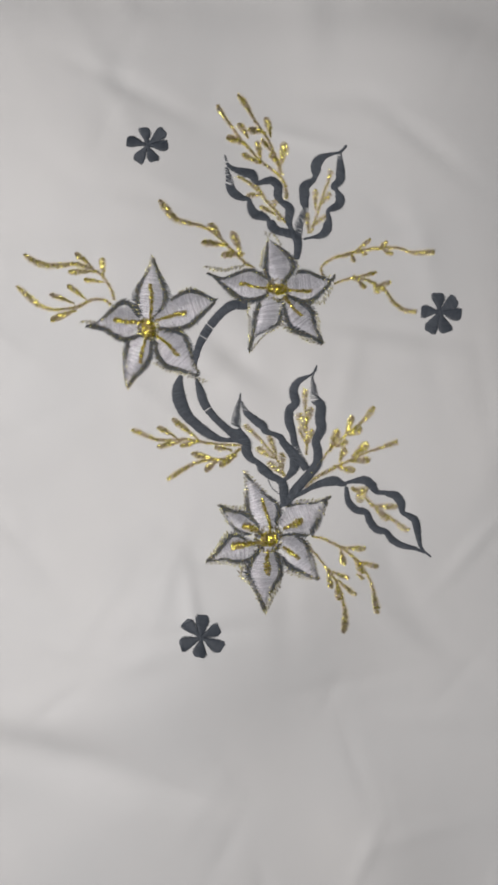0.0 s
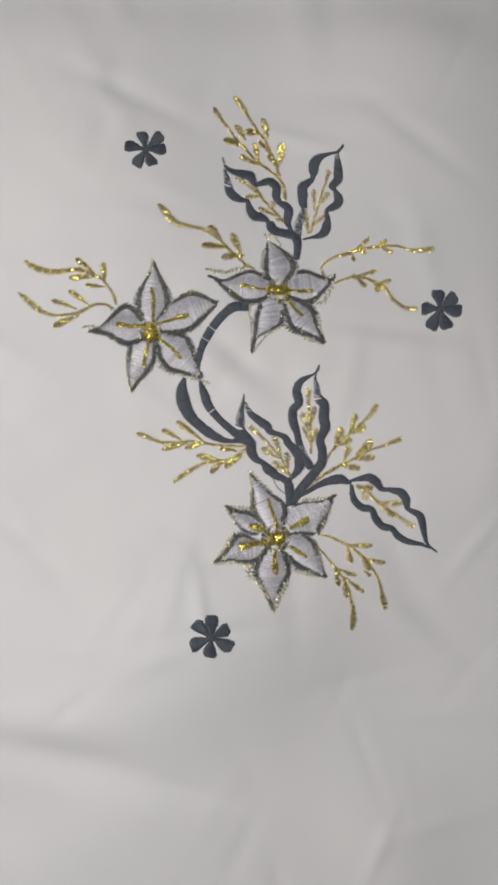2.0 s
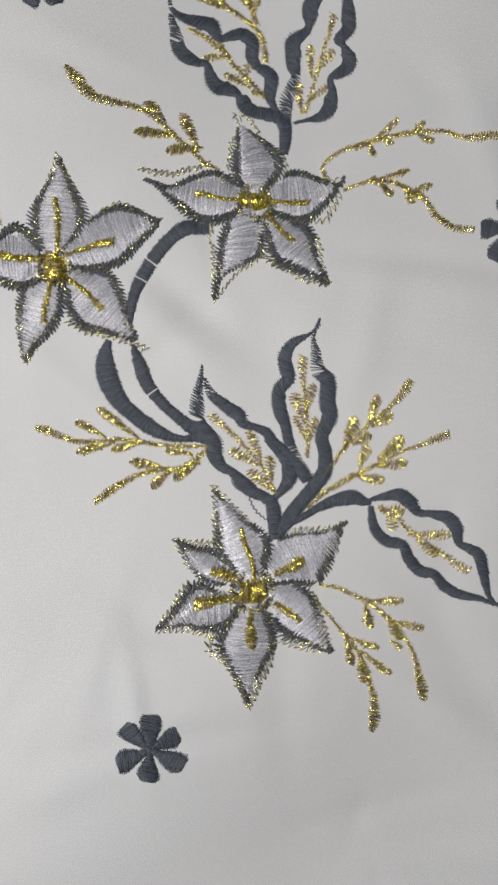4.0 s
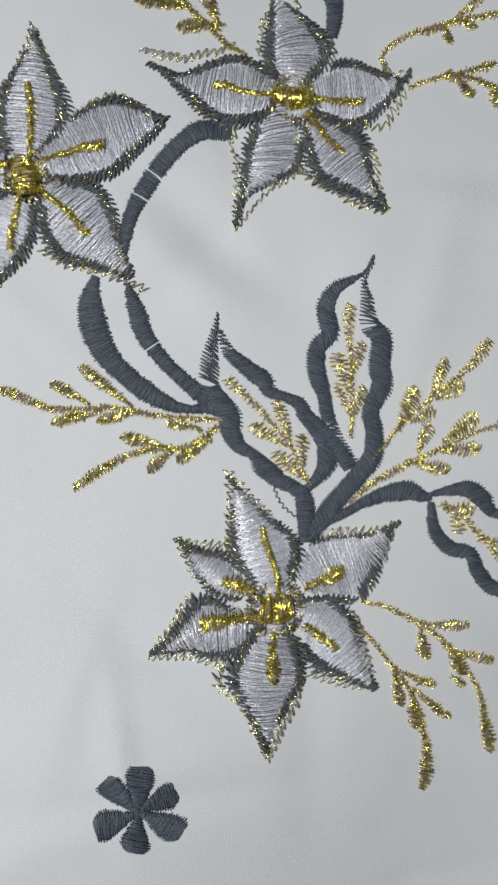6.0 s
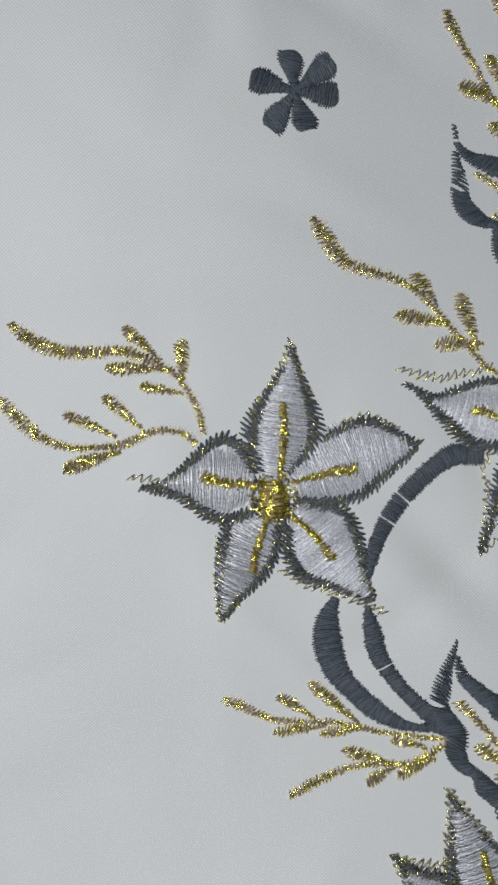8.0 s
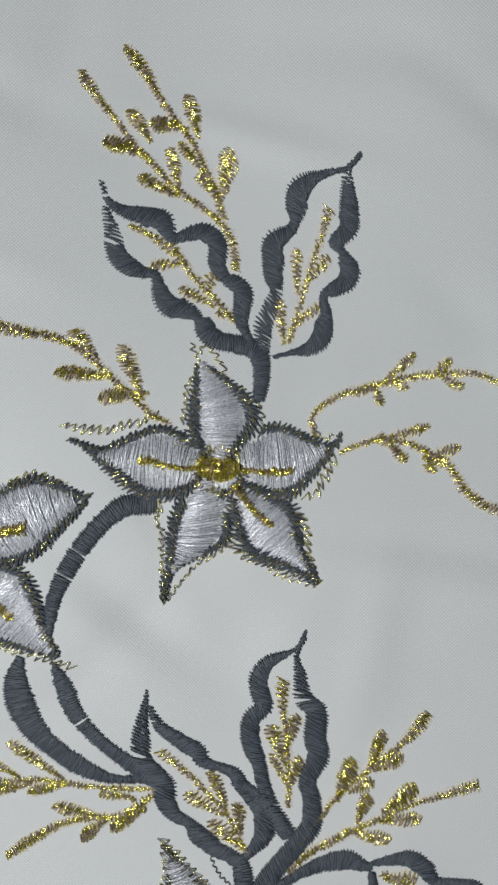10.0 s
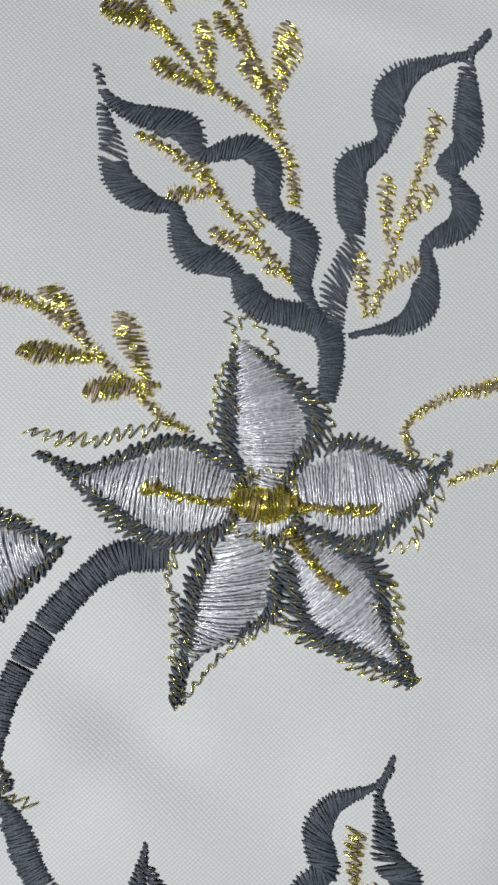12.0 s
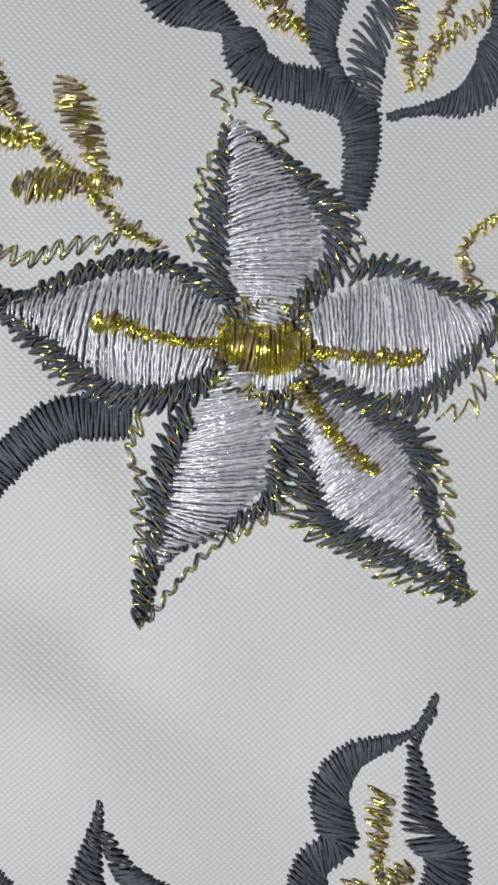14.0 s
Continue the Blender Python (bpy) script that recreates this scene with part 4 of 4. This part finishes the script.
spray([(18.4, 4.2, 0.8), (17.7, 8.2, 1.0), (21.3, 11.5, 1.2), (26.3, 13.2, 1.4), (31.2, 14.5, 1.6), (39.1, 15.9, 1.6), (46.9, 16.0, 1.2), (51.0, 14.3, 1.4), (55.2, 13.8, 2.3), (60.6, 14.4, 2.1)], [(35.9, 19.0, 31.2, 15.1, 1.6), (30.2, 10.7, 29.2, 13.5, 1.8), (34.7, 13.4, 32.2, 15.1, 1.6), (42.5, 18.2, 39.5, 15.7, 1.8), (44.5, 13.5, 41.4, 15.2, 1.8), (25.7, 12.6, 29.2, 13.9, 1.6)],
      label="gold spray arching away from the flower's petal")
spray([(22.6, 1.8, 1.0), (29.0, 4.0, 1.2), (34.5, 3.7, 1.4), (38.7, 1.6, 1.6), (42.2, -0.5, 1.6), (45.2, -5.0, 1.8), (49.2, -8.1, 2.0), (54.0, -8.8, 1.9)], [(38.1, 6.2, 32.0, 4.7, 1.6), (30.0, 4.6, 32.9, 2.5, 2.0), (34.4, 0.5, 31.9, 2.9, 1.8), (39.2, -1.6, 38.4, 1.6, 2.2), (43.6, 2.5, 38.7, 1.2, 1.8), (41.8, -0.1, 38.7, 0.8, 2.0)],
      label="gold spray drooping towards a small dark blossom")
spray([(-94.8, 9.2, 0.8), (-92.3, 7.5, 2.6), (-89.3, 6.0, 2.8), (-85.3, 5.1, 2.5), (-80.4, 5.5, 2.2), (-75.5, 6.1, 2.0), (-72.1, 5.4, 2.0), (-68.5, 4.0, 1.4), (-65.9, 2.6, 1.2), (-64.1, 0.2, 1.2), (-62.0, -3.0, 1.2), (-60.8, -7.1, 1.4)], [(-74.9, 9.6, -70.1, 5.9, 2.0), (-77.1, 3.1, -69.5, 3.5, 2.0), (-65.5, 8.0, -65.2, 2.4, 2.4), (-71.5, 0.3, -66.1, -0.2, 1.6)],
      label="gold spray with a curled tip beside the silver flower")
spray([(-97.6, -2.5, 0.8), (-95.3, -4.4, 2.2), (-91.8, -7.6, 2.8), (-88.8, -9.7, 2.0), (-83.7, -11.1, 1.2), (-78.7, -10.7, 1.2), (-74.2, -9.9, 1.6), (-69.8, -7.4, 1.4), (-64.8, -7.0, 1.0), (-61.8, -9.0, 1.4)], [(-84.1, -5.6, -77.4, -8.1, 1.8), (-77.6, -2.3, -72.7, -6.0, 2.2), (-83.6, -14.6, -76.6, -11.9, 2.5)],
      label="gold spray sweeping outward below its twin")
spray([(-54.0, -55.6, 1.5), (-51.7, -56.4, 2.3), (-48.9, -57.7, 2.1), (-44.4, -59.3, 1.7), (-38.9, -59.5, 1.5), (-32.4, -59.0, 1.3), (-26.9, -59.8, 1.3), (-21.2, -60.6, 1.1), (-14.5, -60.8, 1.1), (-10.1, -60.9, 0.6)], [(-43.2, -54.8, -38.0, -57.7, 2.1), (-43.1, -61.8, -36.1, -60.2, 2.1), (-37.3, -52.0, -30.2, -57.4, 2.3), (-34.6, -61.3, -28.5, -59.9, 2.1), (-21.3, -61.8, -16.3, -62.7, 1.9)],
      label="gold spray with short side buds beside the thick stem")
spray([(-40.1, -74.7, 1.3), (-36.7, -72.3, 2.4), (-32.5, -69.7, 1.9), (-28.3, -67.6, 1.5), (-22.8, -66.6, 1.5), (-17.8, -66.3, 1.9), (-13.7, -63.5, 1.7), (-11.7, -61.8, 0.6)], [(-29.9, -64.5, -22.3, -66.4, 2.4), (-25.2, -70.5, -21.4, -67.5, 2.4), (-19.5, -68.5, -14.6, -65.5, 2.6)],
      label="gold spray slanting downward with a stitched club tip")
spray([(15.1, -71.0, 0.9), (19.6, -65.1, 0.9), (22.6, -61.1, 1.1), (25.9, -58.3, 1.1), (28.5, -55.6, 1.1), (31.2, -53.5, 1.3), (34.3, -50.8, 1.5), (36.8, -47.8, 2.8), (38.5, -45.2, 1.9)], [(24.8, -55.1, 22.6, -61.1, 3.3), (30.2, -49.7, 28.2, -55.3, 2.4), (33.5, -54.0, 29.6, -55.9, 2.8), (28.3, -58.9, 24.9, -60.3, 2.6), (27.8, -61.6, 26.2, -65.7, 2.4)],
      label="gold spray with plump buds rising between the leaves")
spray([(13.0, -76.5, 1.3), (17.6, -72.3, 1.5), (21.9, -70.0, 1.8), (26.2, -67.6, 1.3), (31.5, -65.0, 1.1), (35.7, -62.8, 0.9), (41.0, -60.9, 1.3), (44.6, -59.5, 2.2), (47.7, -58.4, 2.4)], [(35.9, -59.9, 31.5, -63.7, 3.3), (36.6, -65.6, 30.5, -65.9, 2.6), (31.1, -69.7, 25.1, -68.3, 2.6)],
      label="gold spray with round buds above the sideways leaf")
spray([(15.5, -94.8, 0.7), (19.9, -95.7, 1.1), (24.3, -97.7, 1.3), (27.7, -99.5, 1.3), (31.1, -102.1, 1.3), (34.0, -105.4, 1.3), (36.9, -108.8, 1.1), (38.8, -112.3, 1.3), (40.1, -116.9, 2.0), (41.1, -121.5, 3.1), (41.2, -124.2, 1.8)], [(35.4, -99.4, 28.6, -99.0, 2.0), (28.0, -105.1, 27.1, -100.7, 2.6), (40.6, -106.1, 34.5, -104.5, 2.0), (35.2, -108.2, 33.0, -103.7, 3.1), (35.6, -110.7, 33.5, -109.3, 1.5)],
      label="gold spray drooping below the lower flower")
spray([(14.9, -99.1, 0.4), (19.9, -104.7, 0.9), (22.2, -107.9, 1.5), (24.6, -110.9, 0.9), (26.8, -115.2, 1.3), (28.1, -119.8, 1.5), (29.1, -124.6, 2.6), (29.2, -128.7, 3.3), (28.4, -131.9, 1.6)], [(29.2, -110.3, 23.3, -108.0, 1.7), (23.1, -113.6, 22.2, -108.5, 2.2), (32.3, -116.6, 26.7, -112.0, 1.8), (26.3, -118.2, 25.6, -112.9, 2.6)],
      label="gold spray hanging straight down with a heavy tip")

# ---- small blossoms ----
blossom([(-49.4, 51.9)], [(-57.1, 52.9), (-50.8, 58.6), (-43.2, 58.4), (-41.7, 52.7), (-46.6, 45.9), (-53.2, 45.0)], 4.3, "small slate six-petalled blossom stitched above the spray")
blossom([(62.5, -8.8)], [(61.9, -1.5), (68.9, -3.8), (70.8, -10.0), (65.4, -16.8), (58.7, -16.7), (55.5, -8.6)], 5.0, "small slate six-petalled blossom at the side")
blossom([(-25.0, -132.2)], [(-24.6, -123.7), (-18.3, -128.9), (-17.1, -136.5), (-25.6, -139.5), (-32.8, -135.4), (-31.4, -126.3)], 5.0, "small slate six-petalled blossom below the design, one petal loosely stitched", 0)
